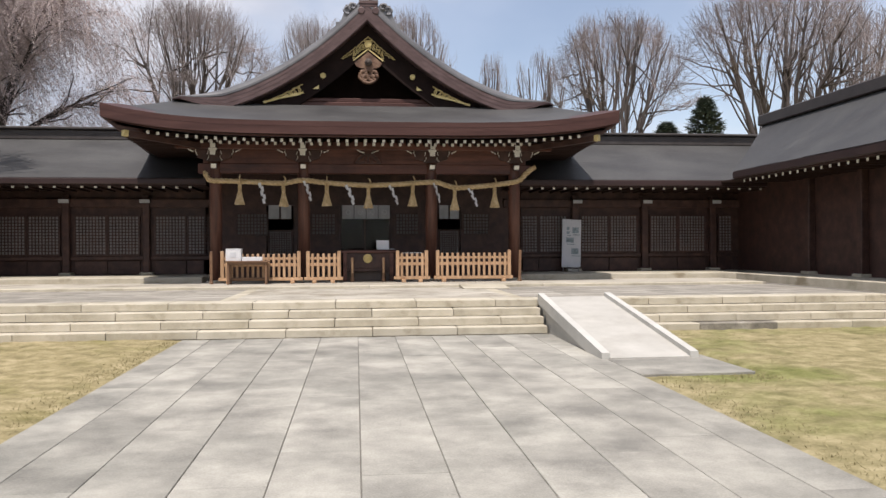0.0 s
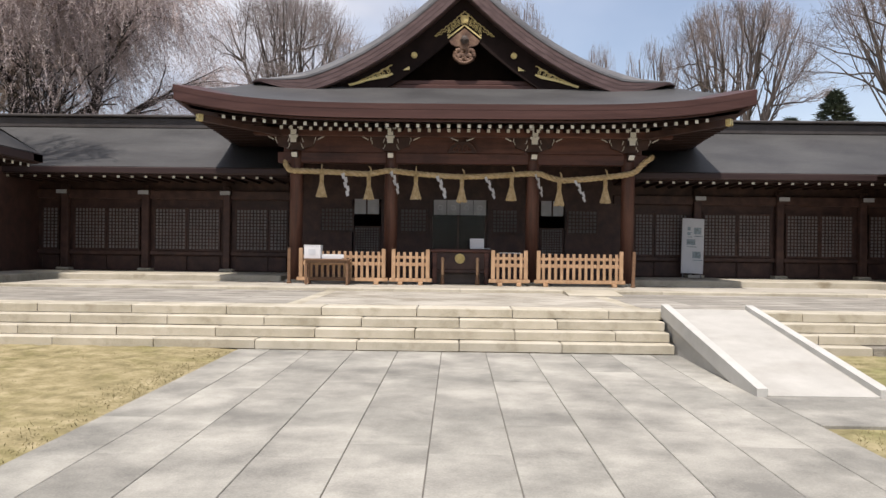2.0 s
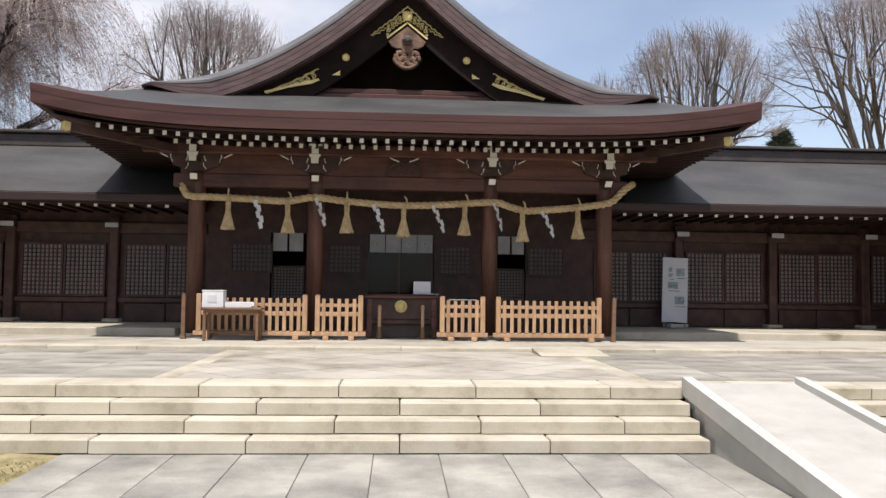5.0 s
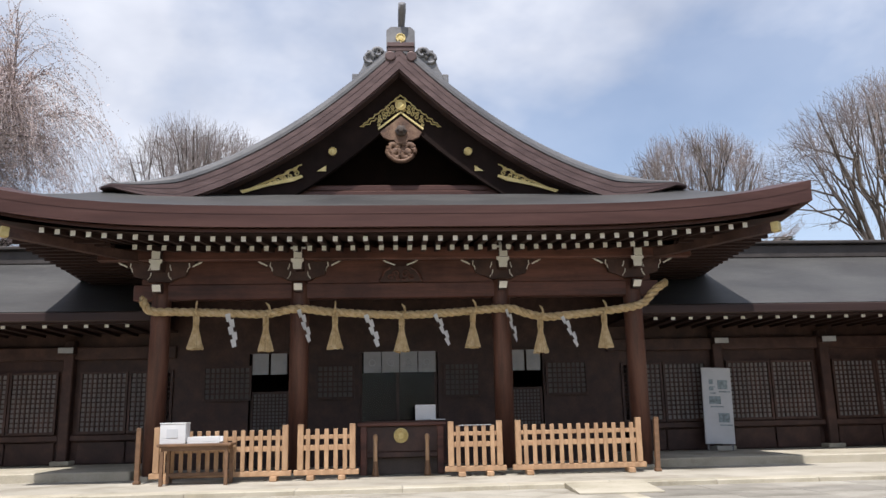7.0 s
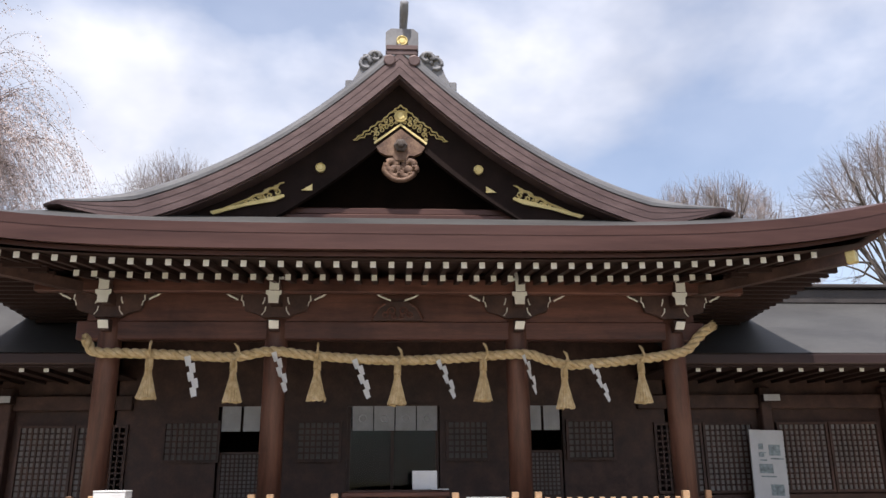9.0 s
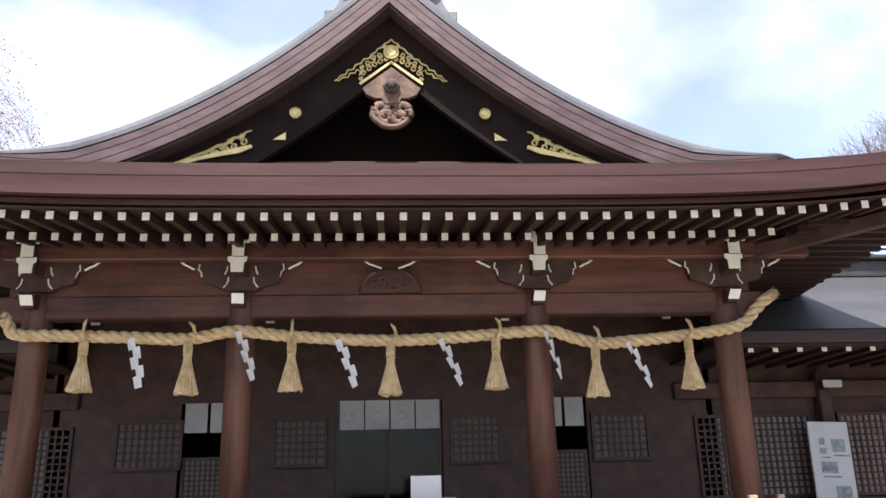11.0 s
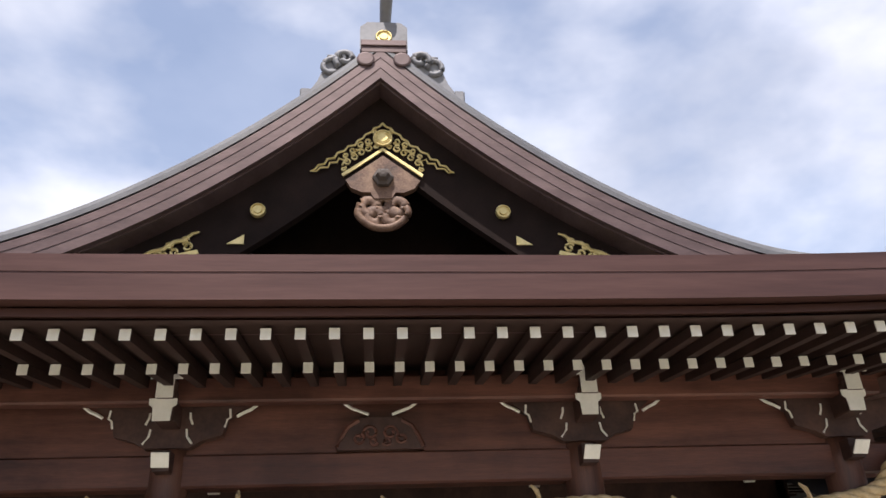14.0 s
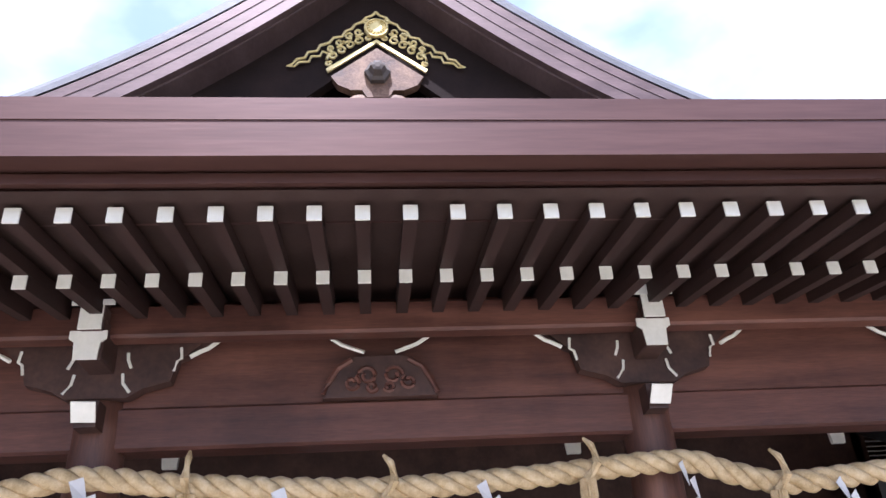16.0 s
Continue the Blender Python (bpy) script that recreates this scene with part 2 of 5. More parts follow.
# ---- mesh helpers ----
def box(bm, x0, x1, y0, y1, z0, z1, bevel=0.0):
    v = [bm.verts.new((x, y, z)) for z in (z0, z1) for y in (y0, y1) for x in (x0, x1)]
    f = [bm.faces.new([v[i] for i in q]) for q in ((0, 2, 3, 1), (4, 5, 7, 6), (0, 1, 5, 4), (2, 6, 7, 3), (0, 4, 6, 2), (1, 3, 7, 5))]
    if bevel:
        bmesh.ops.bevel(bm, geom=list({e for q in f for e in q.edges}), offset=bevel, segments=1, affect="EDGES")
    return bm


def blk(x0, x1, y0, y1, z0, z1, bevel=0.0):
    return box(bmesh.new(), x0, x1, y0, y1, z0, z1, bevel)


def ring(bm, radii, sides=20, cx=0.0, cy=0.0):
    """A turned body: (radius, z) from bottom to top, with closed ends."""
    rows = [[bm.verts.new((cx + r * math.cos(2 * math.pi * i / sides), cy + r * math.sin(2 * math.pi * i / sides), z)) for i in range(sides)] for r, z in radii]
    for a, b in zip(rows, rows[1:]):
        for i in range(sides):
            bm.faces.new((a[i], a[(i + 1) % sides], b[(i + 1) % sides], b[i]))
    bm.faces.new(rows[0][::-1])
    bm.faces.new(rows[-1])
    return bm


def prism(bm, outline, y0, y1):
    """A plate from an outline of (x, z), between two depths."""
    a = [bm.verts.new((x, y0, z)) for x, z in outline]
    b = [bm.verts.new((x, y1, z)) for x, z in outline]
    bm.faces.new(a)
    bm.faces.new(b[::-1])
    for i in range(len(a)):
        j = (i + 1) % len(a)
        bm.faces.new((a[j], a[i], b[i], b[j]))
    return bm


def sheet(bm, f, nu, nv):
    """A grid of points f(u, v), with u and v from 0 to 1."""
    g = [[bm.verts.new(f(i / nu, j / nv)) for i in range(nu + 1)] for j in range(nv + 1)]
    for j in range(nv):
        for i in range(nu):
            bm.faces.new((g[j][i], g[j][i + 1], g[j + 1][i + 1], g[j + 1][i]))
    return g


def tube(bm, pts, radii, sides=6):
    rows = []
    for i, p in enumerate(pts):
        d = (Vector(pts[min(i + 1, len(pts) - 1)]) - Vector(pts[max(i - 1, 0)])).normalized()
        a = d.cross(Vector((0, 0, 1)) if abs(d.z) < 0.9 else Vector((1, 0, 0))).normalized()
        b = d.cross(a)
        rows.append([bm.verts.new(Vector(p) + radii[i] * (a * math.cos(2 * math.pi * k / sides) + b * math.sin(2 * math.pi * k / sides))) for k in range(sides)])
    for r, s in zip(rows, rows[1:]):
        for k in range(sides):
            bm.faces.new((r[k], r[(k + 1) % sides], s[(k + 1) % sides], s[k]))
    bm.faces.new(rows[0][::-1])
    bm.faces.new(rows[-1])
    return bm


def mesh_of(name, bm, mat, smooth=False):
    bmesh.ops.recalc_face_normals(bm, faces=bm.faces)
    me = bpy.data.meshes.new(name)
    bm.to_mesh(me)
    bm.free()
    me.materials.append(mat)
    if smooth:
        me.shade_smooth()
    return me


def part(name, bm, mat, parent=None, label="", smooth=False, at=None):
    ob = new(name, bm if isinstance(bm, bpy.types.Mesh) else mesh_of(name, bm, mat, smooth))
    if parent is not None:
        ob.parent = parent
    if at is not None:
        ob.matrix_basis = at
    return tagged(ob, label)


def thing(name, label, category, group="", at=None):
    ob = tagged(new(name), label, category, group)
    if at is not None:
        ob.matrix_basis = at
    return ob


def setting(name, bm, mat, label, category):
    return tagged(part(name, bm, mat), label, category, kind="structure")


XC = -0.275         # middle line of the hall
STEP, TREAD, FRONT = 0.157, 0.30, 15.46
FOOT = 0.074        # level of the approach at the foot of the steps
TERR = FOOT + 4 * STEP  # terrace level
KERB = TERR + 0.07  # level under the hall
KERB_Y = 21.38


def gz(y):
    """The approach falls gently away from the steps."""
    return FOOT - 0.008 * (FRONT - min(y, FRONT))


# ---- ground, paving, steps ----
bm = bmesh.new()
sheet(bm, lambda u, v: (-600 + 1200 * u, -300 + 1200 * v, -0.16), 8, 8)
setting("ground", bm, M_GRASS, "wide flat ground of short dry lawn", "ground")



PAVE_L, PAVE_R = -3.9, 3.2
bm = bmesh.new()


def lawn(x0, x1, y0, y1, seed):
    def at(u, v):
        y = y0 + (y1 - y0) * v
        a, b = (x0, PAVE_L + 0.004) if x0 < -4 else (PAVE_R - 0.004, x1)
        e = min(1.0, 12 * (1 - u if x0 < -4 else u))
        if x0 > -4 and 10.0 < y and a + (b - a) * u < 4.95:
            e = -0.4
        return a + (b - a) * u, y, gz(y) - 0.012 + e * (0.035 + 0.02 * noise.noise((40 * u, 40 * v, seed)) + 0.016 * noise.noise((130 * u, 130 * v, 3)))
    sheet(bm, at, 90, 110)


lawn(-12.2, 0, -6, FRONT + 0.05, 1)
setting("lawn", bm, M_GRASS, "dry yellow winter lawn beside the paving", "lawn")
bm = bmesh.new()
lawn(0, 12.2, -6, FRONT + 0.05, 2)
setting("lawn", bm, M_GREEN, "patchy lawn, greener and half dry, beside the ramp", "lawn")

bm = bmesh.new()
rg = np.random.default_rng(4)
gv, gf = [], []
for side in (-1, 1):
    for i in range(42000):
        y = 2.5 + 12.6 * rg.random() ** 0.9
        d = 6.5 * rg.random()
        x = PAVE_L - 0.01 - d if side < 0 else PAVE_R + 0.01 + d
        if noise.noise((x * 0.9, y * 0.9, 7)) + 0.5 * noise.noise((x * 3, y * 3, 2)) < rg.uniform(-0.5, 0.35):
            continue
        if x > 3.1 and x < 4.9 and y > 10.5:
            continue
        a, h = rg.uniform(0, 6.28), rg.uniform(0.012, 0.04)
        lx, ly = rg.normal(0, 0.022, 2)
        k = len(gv)
        c, s = 0.006 * math.cos(a), 0.006 * math.sin(a)
        gv.extend(((x - c, y - s, gz(y)), (x + c, y + s, gz(y)), (x + lx, y + ly, gz(y) + h)))
        gf.append((k, k + 1, k + 2))
bm.free()
me = bpy.data.meshes.new("grass")
me.from_pydata(gv, [], gf)
me.materials.append(M_BLADE)
tagged(new("grass", me), "short dry straw-coloured grass blades", "grass", kind="stuff")

bm = bmesh.new()
sheet(bm, lambda u, v: (PAVE_L * (1 - u) + PAVE_R * u, -6 + (FRONT + 6.1) * v, gz(-6 + (FRONT + 6.1) * v) - 0.014), 2, 12)
pavement = setting("pavement", bm, M_JOINT, "straight approach of weathered grey granite slabs", "paving")
apron = setting("ramp_apron", blk(3.2, 4.85, 10.65, 12.4, -0.06, 0.047, 0.008), M_PAVE, "grey concrete apron at the foot of the ramp", "paving")

steps = setting("steps", bmesh.new(), M_JOINT, "four broad steps of cream granite blocks", "steps")
terrace = setting("terrace", blk(-14, 13.6, FRONT + 3 * TREAD + 0.3, 40, -0.05, TERR - 0.012), M_JOINT, "raised terrace paved with pale stone slabs", "terrace")
kerb = setting("terrace_kerb", blk(-11.4, 10.9, KERB_Y, 30, TERR - 0.01, KERB - 0.004), M_TERR, "low pale stone step in front of the hall", "kerb")

# ---- the hall ----
EAVE_Y, EAVE_TOP, HALF = 21.95, 5.25, 7.1
GABLE_Y, BACK_Y = 24.2, 37.0


def lift(dx, y):
    return 0.42 * (min(abs(dx), HALF) / HALF) ** 4.2 * max(0.0, 1 - (y - EAVE_Y) / 5.0)


def side_z(dx):
    d = HALF - abs(dx)
    z = 6.14 + 3.27 * max(0.0, 1 - abs(dx) / 6.6) ** 2.1
    return min(z, EAVE_TOP + 0.60 * d) if d < 3.0 else z


def front_z(y):
    d = y - EAVE_Y
    return EAVE_TOP + 0.23 * d + 0.062 * d * d


def roof_z(dx, y):
    z = side_z(dx)
    if y < GABLE_Y:
        z = min(z, front_z(y))
    return z + lift(dx, y)


hall = thing("shrine_hall", "dark timber shrine hall with a curved copper gabled roof", "shrine")
bm = bmesh.new()
g = sheet(bm, lambda u, v: (XC + HALF * (2 * u - 1), EAVE_Y + (GABLE_Y + 0.25 - EAVE_Y) * v, roof_z(HALF * (2 * u - 1), min(GABLE_Y - 0.001, EAVE_Y + (GABLE_Y + 0.25 - EAVE_Y) * v))), 96, 20)
lower_roof = part("lower_roof", bm, M_ROOF, hall, "grey weathered copper skirt roof", True)

bm = bmesh.new()
g = sheet(bm, lambda u, v: (XC + HALF * (2 * u - 1), GABLE_Y + 0.045 + (BACK_Y - GABLE_Y) * v, side_z(HALF * (2 * u - 1)) + lift(HALF * (2 * u - 1), GABLE_Y) + 0.004), 120, 12)
upper_roof = part("upper_roof", bm, M_ROOF, hall, "grey copper gable roof with a concave slope", True)

# thick brown edge of the gable roof, in three receding layers
def band(name, z0, z1, y0, y1, mat, label, reach=5.7, n=76):
    bm = bmesh.new()
    for s in (-1, 1):
        rows = []
        for i in range(n + 1):
            dx = reach * i / n
            t = (1 - 0.2 * dx / 4.75) * min(1.0, max(0.06, (5.75 - dx) / 1.5))
            zt = side_z(dx) + lift(dx, GABLE_Y)
            rows.append([bm.verts.new((XC + s * dx, y, zt - z * t)) for y, z in ((y0, z0), (y1, z0), (y1, z1), (y0, z1))])
        for a, b in zip(rows, rows[1:]):
            for k in range(4):
                bm.faces.new((a[k], a[(k + 1) % 4], b[(k + 1) % 4], b[k]))
        bm.faces.new(rows[-1])
    return part(name, bm, mat, hall, label, False)


for k in range(3):
    band("gable_edge", 0.32 + 0.15 * k, 0.47 + 0.15 * k, GABLE_Y - 0.25 + 0.006 * k, GABLE_Y + 0.4, M_VERGE, "brown copper layered verge")
band("gable_edge", 0.77, 0.80, GABLE_Y - 0.17, GABLE_Y + 0.4, M_VERGE, "brown copper layered verge")
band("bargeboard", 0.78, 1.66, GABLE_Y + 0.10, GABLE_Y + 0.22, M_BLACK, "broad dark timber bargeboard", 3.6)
bm = bmesh.new()
for s in (-1, 1):
    rows = []
    for i in range(65):
        dx = 5.7 * i / 64
        t = (1 - 0.2 * dx / 4.75) * min(1.0, max(0.06, (5.75 - dx) / 1.5))
        z = side_z(dx) + lift(dx, GABLE_Y)
        rows.append([bm.verts.new((XC + s * dx, GABLE_Y - 0.25 + 0.30 * (k / 4) ** 3, z - 0.33 * t * (1 - k / 4) + 0.008)) for k in range(5)] + [bm.verts.new((XC + s * dx, GABLE_Y + 0.3, z - 0.35 * t)), bm.verts.new((XC + s * dx, GABLE_Y - 0.25, z - 0.35 * t))])
    for a, b in zip(rows, rows[1:]):
        for k in range(7):
            bm.faces.new((a[k], a[(k + 1) % 7], b[(k + 1) % 7], b[k]))
part("verge", bm, M_LIP, hall, "grey copper verge curling down")

# gable wall behind the bargeboards
n = 40
prof = [(XC + 5.3 * (2 * i / n - 1), side_z(5.3 * (2 * i / n - 1)) - 0.12) for i in range(n + 1)]
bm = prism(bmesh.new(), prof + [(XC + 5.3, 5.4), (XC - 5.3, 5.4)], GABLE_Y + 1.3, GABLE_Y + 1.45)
part("gable_wall", bm, M_BLACK, hall, "boarded gable, near-black for the shade under the roof")
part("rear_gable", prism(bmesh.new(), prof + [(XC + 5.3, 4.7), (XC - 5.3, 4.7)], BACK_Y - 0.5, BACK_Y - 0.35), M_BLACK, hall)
part("gable_sill", blk(XC - 2.7, XC + 2.7, GABLE_Y + 0.25, GABLE_Y + 0.5, 6.02, 6.24, 0.02), M_FASCIA, hall, "brown copper sill")
part("gable_sill", blk(XC - 2.5, XC + 2.5, GABLE_Y + 0.31, GABLE_Y + 0.6, 6.245, 6.37, 0.02), M_FASCIA, hall, "brown copper sill")

# eave edge of the skirt roof: layered brown copper, front and both sides
def eave_line(t):
    """t from 0 to 3: back left corner, front left, front right, back right."""
    if t < 1:
        return XC - HALF, BACK_Y + (EAVE_Y - BACK_Y) * t
    if t < 2:
        return XC - HALF + 2 * HALF * (t - 1), EAVE_Y
    return XC + HALF, EAVE_Y + (BACK_Y - EAVE_Y) * (t - 2)


def eave_band(name, d0, d1, inset, label):
    bm = bmesh.new()
    ts = [i / 12 for i in range(12)] + [1 + i / 96 for i in range(97)] + [2 + (i + 1) / 12 for i in range(12)]
    rows = []
    for t in ts:
        x, y = eave_line(t)
        z = EAVE_TOP + lift(x - XC, y)
        k = 1 - inset / HALF
        k2 = 1 - (inset + 0.5) / HALF
        rows.append([bm.verts.new(p) for p in (
            (XC + (x - XC) * k, y + (inset if y < EAVE_Y + 0.01 else 0), z - d0),
            (XC + (x - XC) * k2, y + (inset + 0.5 if y < EAVE_Y + 0.01 else 0), z - d0 + 0.05),
            (XC + (x - XC) * k2, y + (inset + 0.5 if y < EAVE_Y + 0.01 else 0), z - d1 + 0.05),
            (XC + (x - XC) * k, y + (inset if y < EAVE_Y + 0.01 else 0), z - d1))])
    for a, b in zip(rows, rows[1:]):
        for k in range(4):
            bm.faces.new((a[k], a[(k + 1) % 4], b[(k + 1) % 4], b[k]))
    return part(name, bm, M_FASCIA, hall, label)


eave_band("eave_edge", 0.0, 0.14, 0.0, "brown copper eave edge")
eave_band("eave_edge", 0.14, 0.36, 0.006, "brown copper eave edge")
eave_band("eave_edge", 0.36, 0.42, 0.16, "brown copper eave edge")

# boarded soffit under the eave
def soffit_z(y, dx):
    return 4.835 + 0.15 * (y - 22.3) + 0.95 * lift(dx, y)


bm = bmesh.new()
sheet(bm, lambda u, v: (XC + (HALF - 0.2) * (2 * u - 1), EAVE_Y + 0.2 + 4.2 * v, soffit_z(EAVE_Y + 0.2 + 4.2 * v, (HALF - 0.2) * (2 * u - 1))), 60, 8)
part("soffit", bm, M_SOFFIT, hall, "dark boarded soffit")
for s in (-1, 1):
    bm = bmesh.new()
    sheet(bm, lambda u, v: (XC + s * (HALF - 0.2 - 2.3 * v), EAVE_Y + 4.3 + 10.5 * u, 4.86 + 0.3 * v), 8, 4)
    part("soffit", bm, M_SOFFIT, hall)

# rafters: a flying row and a base row, white-painted ends
def rafter_mesh(name, w, h, ln, slope):
    bm = bmesh.new()
    box(bm, -w / 2, w / 2, 0, ln, -h / 2, h / 2)
    for v in bm.verts:
        v.co.z += slope * v.co.y
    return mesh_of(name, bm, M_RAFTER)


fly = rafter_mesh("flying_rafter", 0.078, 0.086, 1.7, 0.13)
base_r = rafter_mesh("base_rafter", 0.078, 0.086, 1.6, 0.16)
end_cap = mesh_of("white_end", blk(-0.040, 0.040, -0.012, 0.0, -0.044, 0.044), M_WHITE)
PITCH = 0.2547
for k in range(24):
    for s in (-1, 1):
        dx = s * (k + 0.5) * PITCH + 0.03
        r = part("flying_rafter", fly, None, hall, at=Matrix.Translation((XC + dx, 22.31, 4.765 + lift(dx, 22.31))))
        part("white_end", end_cap, None, r, "white-painted end")
        if k < 19:
            r = part("base_rafter", base_r, None, hall, at=Matrix.Translation((XC + dx, 23.08, 4.77 + 0.8 * lift(dx, 23.08))))
            part("white_end", end_cap, None, r, "white-painted end")
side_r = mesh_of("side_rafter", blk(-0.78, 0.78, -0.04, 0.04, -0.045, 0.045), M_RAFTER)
for s in (-1, 1):
    for k in range(32):
        y = 23.0 + k * PITCH
        part("side_rafter", side_r, None, hall, at=Matrix.Translation((XC + s * 5.95, y, 4.77 + 0.9 * lift(6, y))))
for s in (-1, 1):
    hip = part("hip_rafter", blk(-0.07, 0.07, -1.98, 1.2, -0.08, 0.08), M_WOOD, hall, "dark corner rafter", at=pose(XC + s * 5.15, 23.6, 4.80, -3.0, 0, 45 * s))
    part("end_fitting", blk(-0.077, 0.077, -2.02, -1.88, -0.087, 0.087, 0.012), M_GOLD, hip, "pale cream end fitting")

# pillars and lintels
PX = (XC - 4.50, XC - 1.92, XC + 1.92, XC + 4.50)
PY = 24.2
shaft = mesh_of("pillar", ring(bmesh.new(), [(0.18, 0), (0.18, 3.3), (0.172, 3.55)], 28), M_PILLAR, True)
foot = mesh_of("pillar_base", ring(bmesh.new(), [(0.30, 0), (0.30, 0.05), (0.26, 0.075)], 24), M_STEP)
for x in PX:
    p = part("pillar", shaft, None, hall, "round reddish-brown timber pillar", at=Matrix.Translation((x, PY, KERB + 0.07)))
    part("pillar_base", foot, None, p, "pale round stone base", at=Matrix.Translation((0, 0, -0.075)))
part("lintel", blk(PX[0] - 0.5, PX[3] + 0.5, PY - 0.11, PY + 0.13, 4.01, 4.31, 0.02), M_BEAM, hall, "broad reddish-brown lintel")
part("wall_plate", blk(PX[0] - 0.35, PX[3] + 0.35, PY - 0.08, PY + 0.10, 4.31, 5.1), M_BEAM, hall)
part("purlin", blk(PX[0] - 1.1, PX[3] + 1.1, 23.80, 23.96, 4.71, 4.95, 0.02), M_BEAM, hall, "reddish-brown eave purlin")

# front wall of the hall
WY = 27.0
bm = bmesh.new()
for x0, x1, z0, z1 in ((-5.6, -3.62, 0.6, 4.86), (-3.62, -2.72, 3.22, 4.86), (-2.72, -1.2, 0.6, 4.86), (-1.2, 0.55, 3.22, 4.86), (0.55, 2.14, 0.6, 4.86), (2.14, 2.92, 3.22, 4.86), (2.92, 5.05, 0.6, 4.86)):
    box(bm, x0, x1, WY, WY + 0.15, z0, z1)
setting("wall_front", bm, M_WOOD, "dark timber front wall of the hall with three doorways", "wall")
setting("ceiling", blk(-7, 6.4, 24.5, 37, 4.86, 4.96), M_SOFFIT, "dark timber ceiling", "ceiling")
setting("wall_back", blk(-5.6, 5, 34.8, 35, 0.7, 4.9), M_WOOD, "dark timber back wall", "wall")
for s in (-1, 1):
    setting("wall_side", blk(XC + s * 5.3 - 0.08, XC + s * 5.3 + 0.08, WY, 35, 0.7, 4.9), M_WOOD, "dark timber side wall", "wall")

# ---- wings and galleries ----
def wing(name, x0, x1, label):
    w = thing(name, label, "shrine wing")
    ridge_y, ridge_z, ey, ez = 28.2, 5.60, 25.0, 3.95
    bm = bmesh.new()
    sheet(bm, lambda u, v: (x0 + (x1 - x0) * u, ey + (ridge_y - ey) * v, ez + (ridge_z - ez) * (0.86 * v + 0.14 * v * v)), 30, 12)
    sheet(bm, lambda u, v: (x0 + (x1 - x0) * u, ridge_y + 3.2 * v, ridge_z - (ridge_z - ez) * v), 4, 4)
    part("roof", bm, M_ROOF, w, "grey copper roof", True)
    part("ridge", blk(x0, x1, ridge_y - 0.22, ridge_y + 0.22, ridge_z - 0.12, ridge_z + 0.22, 0.03), M_RIDGE, w, "dark boxed ridge")
    part("ridge_cap", blk(x0, x1, ridge_y - 0.32, ridge_y + 0.32, ridge_z + 0.225, ridge_z + 0.31, 0.02), M_RIDGE, w)
    part("eave_edge", blk(x0, x1, ey - 0.01, ey + 0.5, ez - 0.2, ez - 0.01, 0.02), M_WINGEAVE, w, "brown copper eave edge")
    # wing soffit takes the rafter colour with the eave shade in it
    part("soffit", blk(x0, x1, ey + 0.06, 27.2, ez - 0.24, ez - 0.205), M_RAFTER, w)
    part("wall", blk(x0, x1, 27.06, 27.2, 0.93, 3.9), M_WOOD, w, "dark boarded wall")
    part("beam", blk(x0, x1, 26.9, 27.1, 3.15, 3.42, 0.015), M_WOOD, w)
    part("sill_beam", blk(x0, x1, 26.92, 27.08, 1.42, 1.55, 0.015), M_WOOD, w)
    part("stone_base", blk(x0, x1, 24.3, 27.3, 0.6, 0.93, 0.02), M_STEP, w, "pale stone base")
    return w


wing_r = wing("hall_wing", 4.4, 16.6, "low dark timber wing with a grey copper roof and lattice panels")
wing_l = wing("hall_wing", -19.5, -5.2, "low dark timber wing with a grey copper roof and lattice panels")


def gallery(s, ex, rx, y0, label, hipped=False):
    """A side gallery along the court; s: +1 stands to the right of the court."""
    w = thing("side_gallery", label, "gallery")
    ez, rz, ye, yr = 4.16, 6.05, 24.0, 21.7 if hipped else 26.3
    bm = bmesh.new()
    sheet(bm, lambda u, v: (ex + (rx - ex) * v, y0 + (ye + (yr - ye) * v - y0) * u, ez + (rz - ez) * (0.88 * v + 0.12 * v * v)), 40, 10)
    sheet(bm, lambda u, v: (rx + (rx - ex) * v, y0 + (yr + (ye - yr) * v * hipped - y0) * u, rz - (rz - ez) * v), 4, 4)
    if hipped:
        sheet(bm, lambda u, v: (rx + (ex - rx) * v * (1 - 2 * u), yr + (ye - yr) * v, rz - (rz - ez) * v), 12, 8)
        a, b = sorted((ex, 2 * rx - ex))
        part("end_eave_edge", blk(a, b, ye - 0.4, ye + 0.09, ez - 0.238, ez - 0.012, 0.02), M_WINGEAVE, w, "brown copper eave edge")
    part("roof", bm, M_ROOF, w, "grey copper roof", True)
    a, b = sorted((rx - 0.25, rx + 0.25))
    part("ridge", blk(a, b, y0, yr, rz - 0.1, rz + 0.26, 0.03), M_RIDGE, w, "dark boxed ridge")
    a, b = sorted((ex, ex + s * 0.5))
    part("eave_edge", blk(a, b, y0, ye + 0.1, ez - 0.24, ez - 0.01, 0.02), M_WINGEAVE, w, "brown copper eave edge")
    a, b = sorted((ex + s * 0.06, ex + s * 1.8))
    part("soffit", blk(a, b, y0, ye - 0.05 if hipped else ye + 1.5, ez - 0.28, ez - 0.245), M_SOFFIT, w)
    a, b = sorted((ex + s * 1.66, ex + s * 1.8))
    part("wall", blk(a, b, y0, 27.0, 0.93, 4.0), M_WOOD, w, "dark boarded wall")
    a, b = sorted((ex + s * 0.2, ex + s * 2.0))
    part("stone_base", blk(a, b, y0, 24.28, 0.0, 0.93, 0.02), M_STEP, w, "pale stone base")
    return w


gal_r = gallery(1, 11.27, 13.55, -8, "long dark timber gallery with a grey copper roof")
